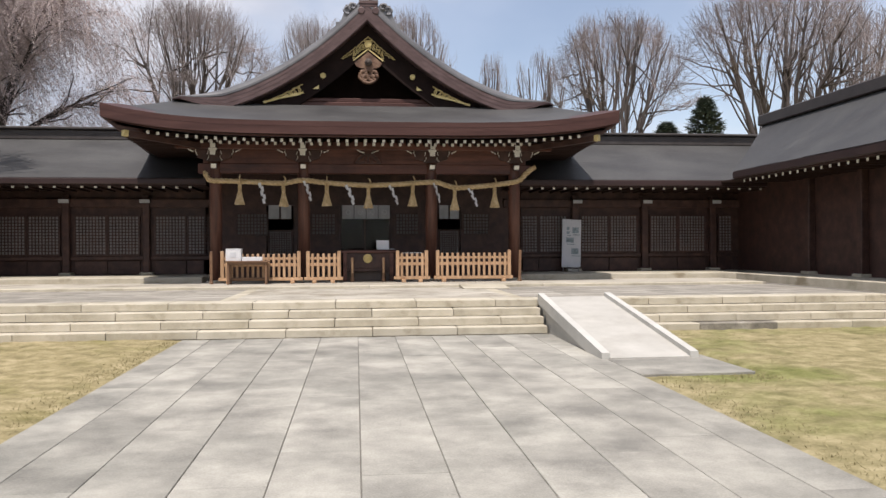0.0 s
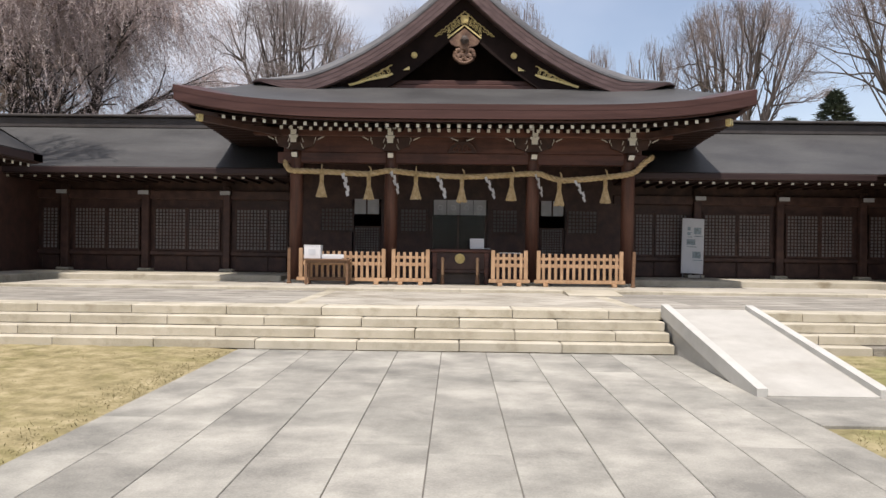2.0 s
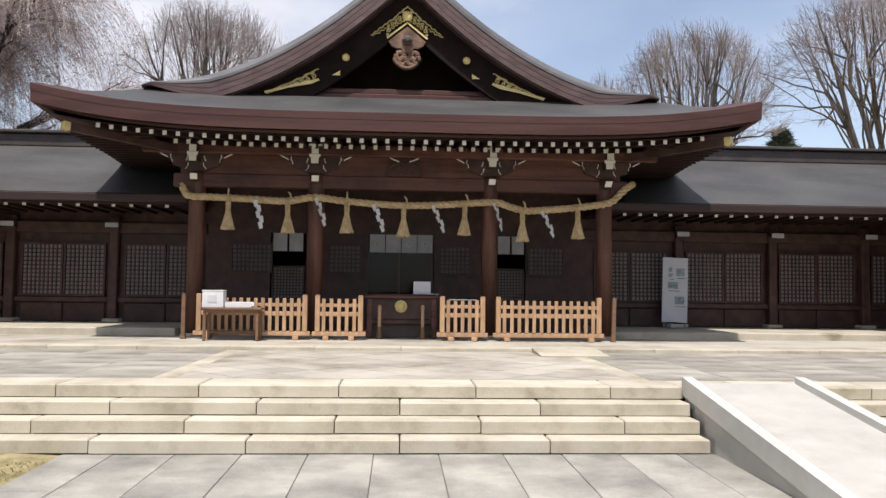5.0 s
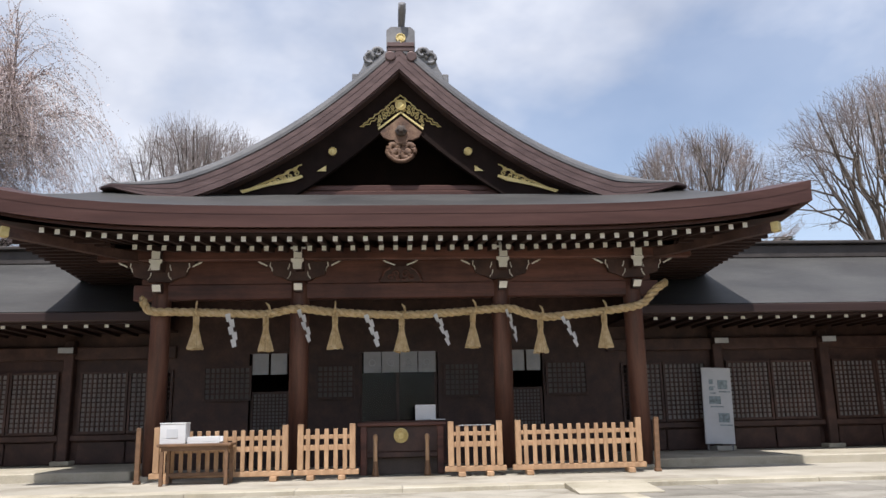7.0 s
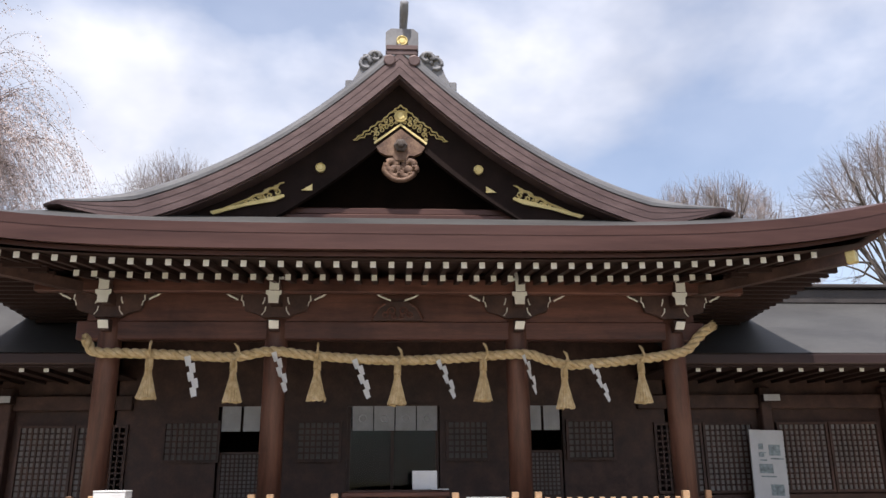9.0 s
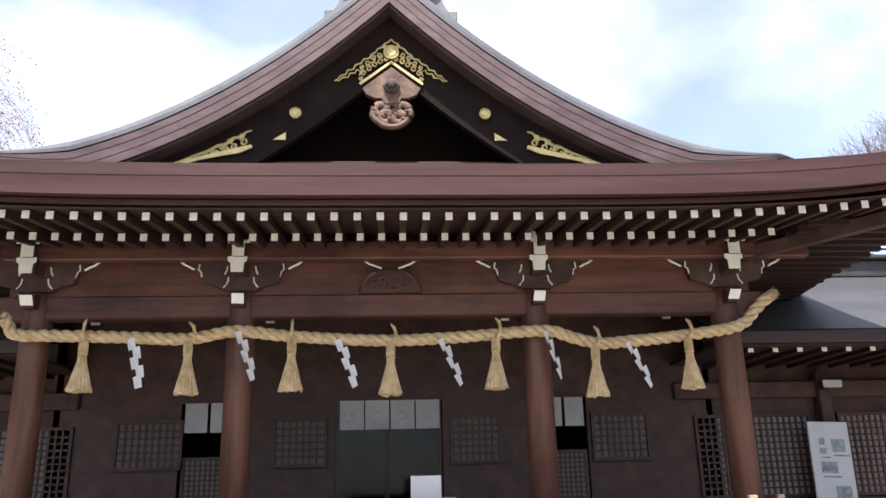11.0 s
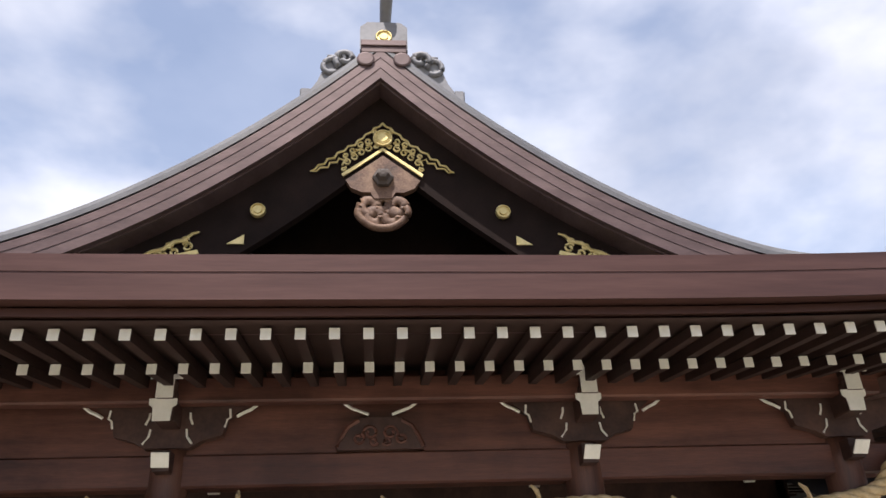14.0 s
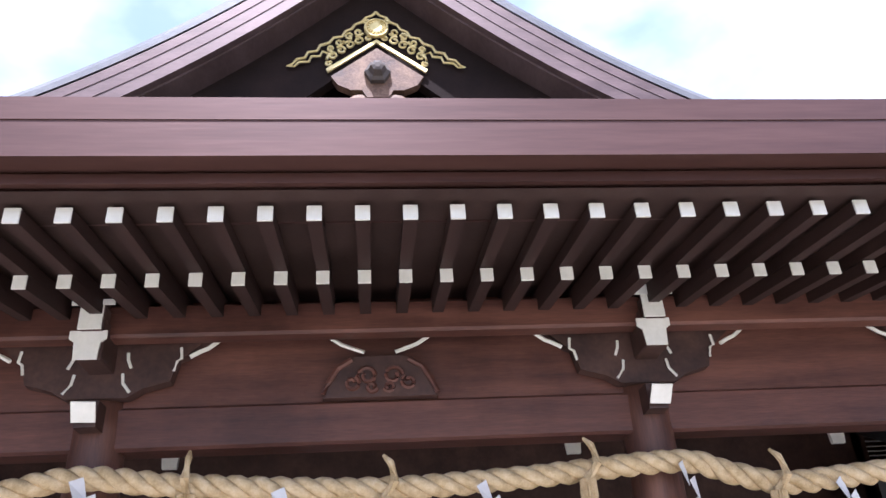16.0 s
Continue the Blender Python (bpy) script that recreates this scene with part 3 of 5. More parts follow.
gal_l = gallery(-1, -11.7, -14.0, -8, "long dark timber gallery with a hipped grey copper roof", True)

# ---- gable ornaments ----
GF = GABLE_Y + 0.075


def arc(cx, cz, r, a0, a1, n=10, y=0.0, shrink=0.0):
    return [(cx + r * (1 - shrink * i / n) * math.cos(radians(a0 + (a1 - a0) * i / n)), y, cz + r * (1 - shrink * i / n) * math.sin(radians(a0 + (a1 - a0) * i / n))) for i in range(n + 1)]


def disc(r, depth, rim=0.0, sides=28):
    """A raised round plate that faces -y."""
    bm = ring(bmesh.new(), [(r, 0), (r, depth * 0.8), (r * 0.93, depth), (r * 0.86, depth), (r * 0.80, depth * 0.6), (r * 0.55, depth * 0.6), (r * 0.48, depth * 0.9)], sides)
    bmesh.ops.rotate(bm, cent=(0, 0, 0), matrix=Matrix.Rotation(radians(90), 3, "X"), verts=bm.verts)
    return bm


crest = part("crest_fitting", prism(bmesh.new(), [(0, 0.068), (-0.465, -0.295), (-0.445, -0.33), (0, 0.026), (0.445, -0.33), (0.465, -0.295)], -0.022, 0.0), M_GOLD, hall, "gilt openwork chevron under the ridge", at=Matrix.Translation((XC + 0.027, GF, 7.78)))
part("medallion", disc(0.115, 0.035), M_GOLD, crest, "round gilt medallion", at=Matrix.Translation((0, -0.02, 0.193)))
for i in range(16):
    a = 2 * math.pi * i / 16
    part("petal", tube(bmesh.new(), [(0.035 * math.cos(a), -0.045, 0.193 + 0.035 * math.sin(a)), (0.085 * math.cos(a), -0.045, 0.193 + 0.085 * math.sin(a))], [0.006, 0.013], 5), M_GOLD, crest)
for s in (-1, 1):
    bm = bmesh.new()
    tube(bm, [(s * x, -0.015, z) for x, z in ((0, 0.42), (0.04, 0.37), (0.10, 0.345), (0.13, 0.29), (0.20, 0.255), (0.23, 0.20), (0.29, 0.165), (0.32, 0.10), (0.40, 0.085), (0.44, 0.02), (0.52, -0.01), (0.55, -0.08), (0.63, -0.095), (0.66, -0.165), (0.73, -0.18), (0.77, -0.24), (0.82, -0.262))], [0.014] * 14 + [0.013, 0.011, 0.006], 6)
    part("scroll_edge", bm, M_GOLD, crest)
    bm = tube(bmesh.new(), [(s * x, -0.015, z) for x, z in ((0.46, -0.18), (0.44, -0.11), (0.50, -0.085), (0.52, -0.14), (0.60, -0.145), (0.62, -0.21), (0.71, -0.215), (0.75, -0.265), (0.82, -0.262))], [0.013] * 7 + [0.01, 0.006], 6)
    part("scroll_edge", bm, M_GOLD, crest)
    for cx, cz, r, a in ((0.17, 0.055, 0.052, 60), (0.165, 0.16, 0.045, 200), (0.25, 0.00, 0.05, 20), (0.25, 0.115, 0.045, 240), (0.33, -0.065, 0.05, 40), (0.345, 0.03, 0.042, 160), (0.41, -0.135, 0.045, 60), (0.42, -0.045, 0.036, 250), (0.10, 0.295, 0.03, 100), (0.445, -0.225, 0.032, 120), (0.08, 0.09, 0.035, 100)):
        bm = tube(bmesh.new(), [(s * p[0], p[1], p[2]) for p in arc(cx, cz, r, a, a + 430, 16, -0.015, 0.75)], [0.0125] * 17, 5)
        part("scroll", bm, M_GOLD, crest)

for s in (-1, 1):
    part("round_stud", disc(0.085, 0.05), M_GOLD, hall, "round gilt stud", at=Matrix.Translation((XC + 0.02 + s * 1.353, GF, 6.992)))
    bm = prism(bmesh.new(), [(0, 0), (s * 0.18, 0.0), (0, 0.115)], -0.02, 0.0)
    part("purlin_end", bm, M_GOLD, hall, "small pale gilt wedge", at=Matrix.Translation((XC + 0.02 + s * 1.48, GF + 0.02, 6.59)))
    corner = part("corner_fitting", prism(bmesh.new(), [(s * x, z) for x, z in ((1.93, 6.36), (2.1, 6.28), (2.6, 6.18), (3.1, 6.03), (3.15, 6.085), (2.6, 6.235), (1.95, 6.405))], -0.03, 0.0), M_GOLD, hall, "gilt openwork fitting at the foot of the bargeboard", at=Matrix.Translation((XC + 0.02, GF, 0.10)))
    bm = tube(bmesh.new(), [(s * x, -0.015, z) for x, z in ((1.95, 6.62), (2.02, 6.60), (2.1, 6.52), (2.2, 6.50), (2.3, 6.41), (2.42, 6.38), (2.55, 6.30), (2.75, 6.22), (3.1, 6.06))], [0.012, 0.018, 0.024, 0.026, 0.026, 0.024, 0.022, 0.02, 0.012], 6)
    part("scroll_edge", bm, M_GOLD, corner)
    for cx, cz, r, a in ((2.06, 6.44, 0.06, 30), (2.18, 6.38, 0.055, 200), (2.30, 6.32, 0.05, 90), (2.42, 6.28, 0.045, 240), (2.56, 6.23, 0.035, 30), (2.12, 6.32, 0.04, 160), (2.7, 6.19, 0.03, 60), (2.08, 6.53, 0.04, 300), (2.24, 6.45, 0.04, 20), (2.36, 6.36, 0.035, 140), (2.49, 6.29, 0.032, 80), (2.82, 6.155, 0.025, 200)):
        bm = tube(bmesh.new(), [(s * p[0], p[1], p[2]) for p in arc(cx, cz, r, a, a + 430, 16, -0.015, 0.75)], [0.016] * 17, 5)
        part("scroll", bm, M_GOLD, corner)

# carved pendant: lobes round open holes
pend = part("pendant", prism(bmesh.new(), [(-0.42, 0.0), (0, 0.34), (0.42, 0.0), (0.36, -0.10), (0.24, -0.16), (0.14, -0.16), (0.10, -0.24), (-0.10, -0.24), (-0.14, -0.16), (-0.24, -0.16), (-0.36, -0.10)], -0.05, 0.04), M_CARVE, hall, "carved reddish-brown wooden pendant", at=Matrix.Translation((XC + 0.03, GF + 0.03, 7.40)))
for cx, cz, r, th in ((0, -0.29, 0.085, 0.058), (-0.155, -0.33, 0.09, 0.062), (0.155, -0.33, 0.09, 0.062), (-0.095, -0.45, 0.08, 0.06), (0.095, -0.45, 0.08, 0.06)):
    bm = tube(bmesh.new(), arc(cx, cz, r, 0, 360, 16, 0.0), [th] * 17, 8)
    bmesh.ops.scale(bm, vec=(1, 0.5, 1), verts=bm.verts)
    part("carved_lobe", bm, M_CARVE, pend, smooth=True, at=Matrix.Translation((0, -0.01, 0)))
rim = [(0.265 * math.cos(radians(a)) * (1 + 0.06 * math.cos(radians(4 * a))), -0.01, -0.40 + 0.20 * math.sin(radians(a))) for a in range(-200, 21, 10)]
part("carved_rim", tube(bmesh.new(), rim, [0.045] * len(rim), 7), M_CARVE, pend, smooth=True)
bm = ring(bmesh.new(), [(0.12, 0), (0.12, 0.05), (0.085, 0.07), (0.06, 0.13), (0.03, 0.14)], 6)
bmesh.ops.rotate(bm, cent=(0, 0, 0), matrix=Matrix.Rotation(radians(90), 3, "X"), verts=bm.verts)
part("hexagon_boss", bm, M_LATT, pend, "dark metal hexagonal boss", at=Matrix.Translation((0, -0.05, 0.02)))

# ridge and its end ornament
ridge = part("ridge", blk(XC - 0.30, XC + 0.30, GABLE_Y + 0.42, BACK_Y, 8.75, 9.36, 0.04), M_TILE, hall, "boxed copper ridge")
bm = prism(bmesh.new(), [(-0.13, 8.76), (0, 8.62), (0.13, 8.76), (0.22, 8.90), (0.22, 9.18), (-0.22, 9.18), (-0.22, 8.90)], GABLE_Y - 0.12, GABLE_Y + 0.42)
throat = part("ridge_throat", bm, M_VERGE, hall, "ribbed copper throat below the ridge end", at=Matrix.Translation((XC + 0.04, 0, 0)))
for s in (-1, 1):
    part("verge_curl", tube(bmesh.new(), [(s * 0.215, GABLE_Y - 0.275, 8.90), (s * 0.215, GABLE_Y - 0.265, 8.90), (s * 0.215, GABLE_Y + 0.1, 8.90)], [0.085, 0.105, 0.105], 20), M_VERGE, throat, "rounded end of the copper verge")
for k in range(5):
    w, z = (0.20, 0.25, 0.265, 0.27, 0.275)[k], 8.74 + 0.092 * k
    part("rib", blk(-w, w, GABLE_Y - 0.20 - 0.018 * k, GABLE_Y + 0.05, z, z + 0.0905, 0.008), M_VERGE, throat)
bm = prism(bmesh.new(), [(-0.29, 9.16), (0.29, 9.16), (0.29, 9.52), (0.20, 9.60), (-0.20, 9.60), (-0.29, 9.52)], GABLE_Y - 0.14, GABLE_Y + 0.5)
cap = part("ridge_end", bm, M_TILE, hall, "grey copper ridge-end block", at=Matrix.Translation((XC + 0.04, 0, 0)))
part("medallion", disc(0.10, 0.04), M_GOLD, cap, "round gilt medallion", at=Matrix.Translation((0, GABLE_Y - 0.14, 9.345)))
part("finial", tube(bmesh.new(), [(0.02, GABLE_Y + 0.25, 9.5), (0.02, GABLE_Y + 0.0, 9.72), (0.03, GABLE_Y - 0.2, 9.9), (0.035, GABLE_Y - 0.34, 10.02)], [0.07, 0.07, 0.08, 0.075], 12), M_TILE, cap, "dark rod-shaped finial leaning forward", smooth=True)
for s in (-1, 1):
    fin = part("ridge_fin", prism(bmesh.new(), [(s * x, z) for x, z in ((0.22, 8.62), (1.02, 8.30), (1.04, 8.50), (0.93, 8.52), (0.85, 8.66), (0.79, 8.84), (0.77, 9.03), (0.66, 9.07), (0.55, 9.15), (0.38, 9.13), (0.28, 9.0))], GABLE_Y - 0.05, GABLE_Y + 0.12), M_TILE, hall, "grey carved cloud-shaped fin", at=Matrix.Translation((XC + 0.03, 0, 8.40)) @ Matrix.Diagonal((0.92, 1, 0.90, 1)) @ Matrix.Translation((0, 0, -8.3)))
    part("curl", tube(bmesh.new(), [(s * p[0], p[1], p[2]) for p in arc(0.49, 9.03, 0.15, -60, 330, 18, GABLE_Y - 0.07, 0.7)], [0.045] * 19, 7), M_TILE, fin, smooth=True)
    part("curl", tube(bmesh.new(), [(s * p[0], p[1], p[2]) for p in arc(0.66, 8.90, 0.14, 100, -120, 14, GABLE_Y - 0.06, 0.3)], [0.04] * 15, 7), M_TILE, fin, smooth=True)
    for k in range(4):
        a0 = 200 - 38 * k
        part("curl", tube(bmesh.new(), [(s * (0.52 + q * 0.26 * math.cos(radians(a0 - 50 * q))), GABLE_Y - 0.06, 8.93 + q * 0.24 * math.sin(radians(a0 - 50 * q))) for q in (0.25, 0.5, 0.75, 1.0)], [0.02, 0.032, 0.038, 0.03], 7), M_TILE, fin, smooth=True)
    part("foot_block", blk(min(s * 0.92, s * 1.06), max(s * 0.92, s * 1.06), GABLE_Y - 0.09, GABLE_Y + 0.14, 8.30, 8.52, 0.02), M_TILE, fin)
    part("curl", tube(bmesh.new(), [(s * 0.35, GABLE_Y - 0.06, 8.78), (s * 0.5, GABLE_Y - 0.06, 8.70), (s * 0.66, GABLE_Y - 0.06, 8.60), (s * 0.86, GABLE_Y - 0.06, 8.42), (s * 0.94, GABLE_Y - 0.06, 8.40)], [0.03, 0.04, 0.045, 0.05, 0.05], 7), M_TILE, fin, smooth=True)

# ---- brackets over the pillars ----
nose = mesh_of("nose", prism(bmesh.new(), [(-0.075, 0), (0.075, 0), (0.085, 0.12), (0.12, 0.145), (0.12, 0.20), (-0.12, 0.20), (-0.12, 0.145), (-0.085, 0.12)], -0.015, 0.0), M_WHITE)
tongue = mesh_of("tongue", blk(-0.075, 0.075, -0.015, 0.0, 0.0, 0.17), M_WHITE)
lip = mesh_of("lip", prism(bmesh.new(), [(-0.14, 0), (0.14, 0), (0.14, 0.04), (-0.03, 0.04), (-0.06, 0.14), (-0.11, 0.14), (-0.09, 0.04), (-0.14, 0.04)], -0.012, 0.0), M_WHITE)
beak = mesh_of("beak", blk(-0.075, 0.075, -0.012, 0.0, 0.0, 0.14), M_WHITE)
for x in PX:
    b = part("bracket", blk(-0.07, 0.10, 23.71, PY - 0.08, 4.52, 4.81, 0.01), M_WOOD, hall, "dark bracket block with white-painted faces", at=Matrix.Translation((x, 0, 0)))
    part("nose", nose, None, b, "white-painted face", at=Matrix.Translation((0.0, 23.705, 4.515)))
    part("tongue", tongue, None, b, "white-painted face", at=Matrix.Translation((0.01, 23.67, 4.715)))
    part("lip", lip, None, b, "white-painted edge", at=Matrix.Translation((0.02, 23.65, 4.88)))
    part("bracket_top", blk(-0.05, 0.09, 23.68, 23.9, 4.71, 4.89), M_WOOD, b)
    part("beak", beak, None, b, "white-painted beam end", at=pose(0.0, 23.86, 4.15, 38, 0, 6))
    part("beam_end", blk(-0.07, 0.07, 23.88, PY - 0.1, 4.12, 4.30), M_WOOD, b)
    # boat-shaped arms along the wall, white along the curved ends
    arm = part("arm", prism(bmesh.new(), [(-0.72, 4.77), (-0.57, 4.64), (-0.52, 4.62), (-0.48, 4.46), (-0.3, 4.41), (-0.2, 4.35), (0.2, 4.35), (0.3, 4.41), (0.48, 4.46), (0.52, 4.62), (0.57, 4.64), (0.72, 4.77)], PY - 0.20, PY - 0.10), M_WOOD, b, "dark boat-shaped arm")
    for s in (-1, 1):
        for pts in (((0.79, 4.745), (0.72, 4.69), (0.66, 4.665), (0.60, 4.63)), ((0.535, 4.70), (0.545, 4.62), (0.515, 4.60), (0.50, 4.53)), ((0.18, 4.67), (0.185, 4.62), (0.21, 4.56)), ((0.16, 4.52), (0.17, 4.45), (0.22, 4.385))):
            part("white_line", tube(bmesh.new(), [(s * px, PY - 0.205, pz) for px, pz in pts], [0.016 if pts[0][0] > 0.7 else 0.011] * len(pts), 5), M_WHITE, b)

# carved strut at mid-span, and the two plain ones beside it
strut = part("frog_leg_strut", prism(bmesh.new(), [(-0.40, 4.31), (0.40, 4.31), (0.34, 4.44), (0.27, 4.57), (0.16, 4.61), (-0.16, 4.61), (-0.27, 4.57), (-0.34, 4.44)], PY - 0.18, PY - 0.08), M_WOOD, hall, "carved dark frog-leg strut", at=Matrix.Translation((XC, 0, 0)))
for s in (-1, 1):
    part("white_line", tube(bmesh.new(), [(s * 0.35, PY - 0.2, 4.745), (s * 0.27, PY - 0.2, 4.69), (s * 0.19, PY - 0.2, 4.66), (s * 0.11, PY - 0.2, 4.63)], [0.015] * 4, 5), M_WHITE, strut)
    part("leg_edge", tube(bmesh.new(), [(s * 0.20, PY - 0.19, 4.58), (s * 0.30, PY - 0.19, 4.52), (s * 0.36, PY - 0.19, 4.42), (s * 0.40, PY - 0.19, 4.33)], [0.022] * 4, 6), M_BEAM, strut)
    for cx, cz, r, a in ((0.09, 4.46, 0.07, 0), (0.2, 4.41, 0.055, 120), (0.06, 4.38, 0.04, 200)):
        part("scroll", tube(bmesh.new(), [(s * p[0], p[1], p[2]) for p in arc(cx, cz, r, a, a + 400, 14, PY - 0.19, 0.6)], [0.016] * 15, 5), M_BEAM, strut)

# inner row of beams seen under the lintel
inner = part("inner_beam", blk(PX[0] - 0.3, PX[3] + 0.3, 25.62, 25.85, 4.46, 4.74, 0.02), M_WOOD, hall, "dark inner beam")
for x in (XC - 1.78, XC + 1.72, XC - 4.3, XC + 4.2):
    part("inner_bracket", prism(bmesh.new(), [(-0.06, 4.24), (0.06, 4.24), (0.075, 4.38), (0.13, 4.42), (0.13, 4.46), (-0.13, 4.46), (-0.13, 4.42), (-0.075, 4.38)], 25.58, 25.62), M_WHITE, inner, "white-painted bracket face", at=Matrix.Translation((x, 0, 0)))
for x in (XC - 3.2, XC - 0.9, XC + 0.9, XC + 3.1):
    for s in (-1, 1):
        part("white_line", tube(bmesh.new(), [(x + s * 0.32, 25.57, 4.45), (x + s * 0.22, 25.57, 4.38), (x + s * 0.14, 25.57, 4.355)], [0.012] * 3, 5), M_WHITE, inner)

# ---- sacred rope with tassels and paper streamers ----
rope = thing("straw_rope", "thick twisted straw rope hung across the pillars", "rope")
RY = 23.91
knots = [(-5.05, 4.05), (-5.0, 3.93), (-4.87, 3.79), (-4.4, 3.77), (-3.56, 3.74), (-2.8, 3.71), (-2.21, 3.8), (-1.54, 3.73), (-0.39, 3.66), (0.6, 3.69), (1.68, 3.76), (2.05, 3.67), (2.39, 3.59), (2.8, 3.61), (3.26, 3.65), (4.0, 3.74), (4.34, 3.83), (4.54, 4.03), (4.72, 4.18)]


def rope_at(u):
    """A smooth curve through the rope's knots."""
    f = u * (len(knots) - 1)
    i = min(int(f), len(knots) - 2)
    t = f - i
    p = [Vector((knots[max(0, min(len(knots) - 1, i + k))][0], knots[max(0, min(len(knots) - 1, i + k))][1], 0)) for k in (-1, 0, 1, 2)]
    q = 0.5 * ((2 * p[1]) + (p[2] - p[0]) * t + (2 * p[0] - 5 * p[1] + 4 * p[2] - p[3]) * t * t + (3 * p[1] - p[0] - 3 * p[2] + p[3]) * t ** 3)
    return Vector((q.x, RY, q.y))


N = 420
line = [rope_at(i / N) for i in range(N + 1)]
run = [0.0]
for a, b in zip(line, line[1:]):
    run.append(run[-1] + (b - a).length)
for k in range(3):
    pts, rad = [], []
    for i, c in enumerate(line):
        d = (line[min(i + 1, N)] - line[max(i - 1, 0)]).normalized()
        up = Vector((0, 1, 0)).cross(d).normalized()
        ph = 2 * math.pi * (run[i] / 0.42 + k / 3)
        fat = 0.040 * (1 - 0.35 * (i < 14)) * (0.6 if i in (0, N) else 1.0)
        pts.append(c + fat * (math.cos(ph) * up + math.sin(ph) * Vector((0, 1, 0))))
        rad.append(fat * 1.05)
    part("strand", tube(bmesh.new(), pts, rad, 8), M_STRAW, rope, smooth=True)
rng = random.Random(5)
bm = bmesh.new()
for i in range(60):
    a, r = rng.uniform(0, 6.28), rng.uniform(0, 0.085)
    p = Vector((4.70, RY, 4.16)) + Vector((0.5 * r * math.cos(a), r * math.sin(a), -0.6 * r * math.cos(a)))
    tube(bm, [p, p + Vector((0.10 + rng.uniform(-0.03, 0.05), rng.uniform(-0.04, 0.04), 0.07 + rng.uniform(-0.04, 0.05)))], [0.01, 0.004], 4)
tagged(part("frayed_end", bm, M_STRAW, rope, "frayed straw end"), kind="stuff")


def near_z(x):
    return min(line, key=lambda p: abs(p.x - x) if p.x > -4.9 else 9).z


def tassel(seed):
    rg = random.Random(seed)
    bm = bmesh.new()
    n = 36
    prof = [(0.045, 0.0), (0.05, -0.10), (0.04, -0.16), (0.045, -0.24), (0.08, -0.38), (0.112, -0.51), (0.142, -0.61)]
    rows = []
    for r, z in prof:
        rows.append([bm.verts.new(((r + (0.008 if i % 2 else -0.004) * (1 + 6 * r)) * math.cos(2 * math.pi * i / n), (r + (0.008 if i % 2 else -0.004)) * math.sin(2 * math.pi * i / n), z + (rg.uniform(-0.03, 0.02) if z < -0.6 else 0))) for i in range(n)])
    for a, b in zip(rows, rows[1:]):
        for i in range(n):
            bm.faces.new((a[i], a[(i + 1) % n], b[(i + 1) % n], b[i]))
    bm.faces.new(rows[-1])
    tube(bm, [(0, 0, 0.0), (0, -0.09, 0.09), (0.005, -0.05, 0.22), (0.0, 0.0, 0.27)], [0.03, 0.03, 0.024, 0.012], 6)
    return mesh_of("tassel", bm, M_STRAW, False)


for i, x in enumerate((-4.03, -2.77, -1.50, -0.27, 1.06, 2.33, 3.55)):
    t = part("tassel", tassel(i), None, rope, "bell-shaped straw tassel", at=pose(x, RY - 0.06, near_z(x) - 0.07, rng.uniform(-2, 2), rng.uniform(-3, 3), rng.uniform(0, 90)))
    bm = tube(bmesh.new(), arc(0, 0, 0.048, 0, 360, 14), [0.014] * 15, 5)
    bmesh.ops.rotate(bm, cent=(0, 0, 0), matrix=Matrix.Rotation(radians(90), 3, "X"), verts=bm.verts)
    part("binding", bm, M_STRAW, t, "straw binding", at=Matrix.Translation((0, 0, -0.15)))

SW = 0.047
for i, (x, lean) in enumerate(((-3.46, 12), (-2.16, 18), (-0.93, 20), (0.36, 24), (1.70, 18), (2.75, 26))):
    bm = bmesh.new()
    for k in range(5):
        x0 = (0.0, 0.045, 0.005, 0.05, 0.01)[k]
        a = [bm.verts.new(v) for v in ((x0 - SW, -0.008 * k, -0.12 * k), (x0 + SW, 0.014 - 0.008 * k, -0.12 * k + 0.01), (x0 + SW * 0.9, 0.03 - 0.01 * k, -0.12 * k - 0.135), (x0 - SW * 0.9, -0.02 - 0.01 * k, -0.12 * k - 0.15))]
        bm.faces.new(a)
    geo = bmesh.ops.extrude_face_region(bm, geom=bm.faces[:])
    for v in geo["geom"]:
        if isinstance(v, bmesh.types.BMVert):
            v.co.y += 0.004
    part("paper_streamer", bm, M_PAPER, rope, "zigzag white paper streamer", at=pose(x, RY - 0.10, near_z(x) - 0.03, 0, -lean, (15, 30, 15, 25, 35, 20)[i]))

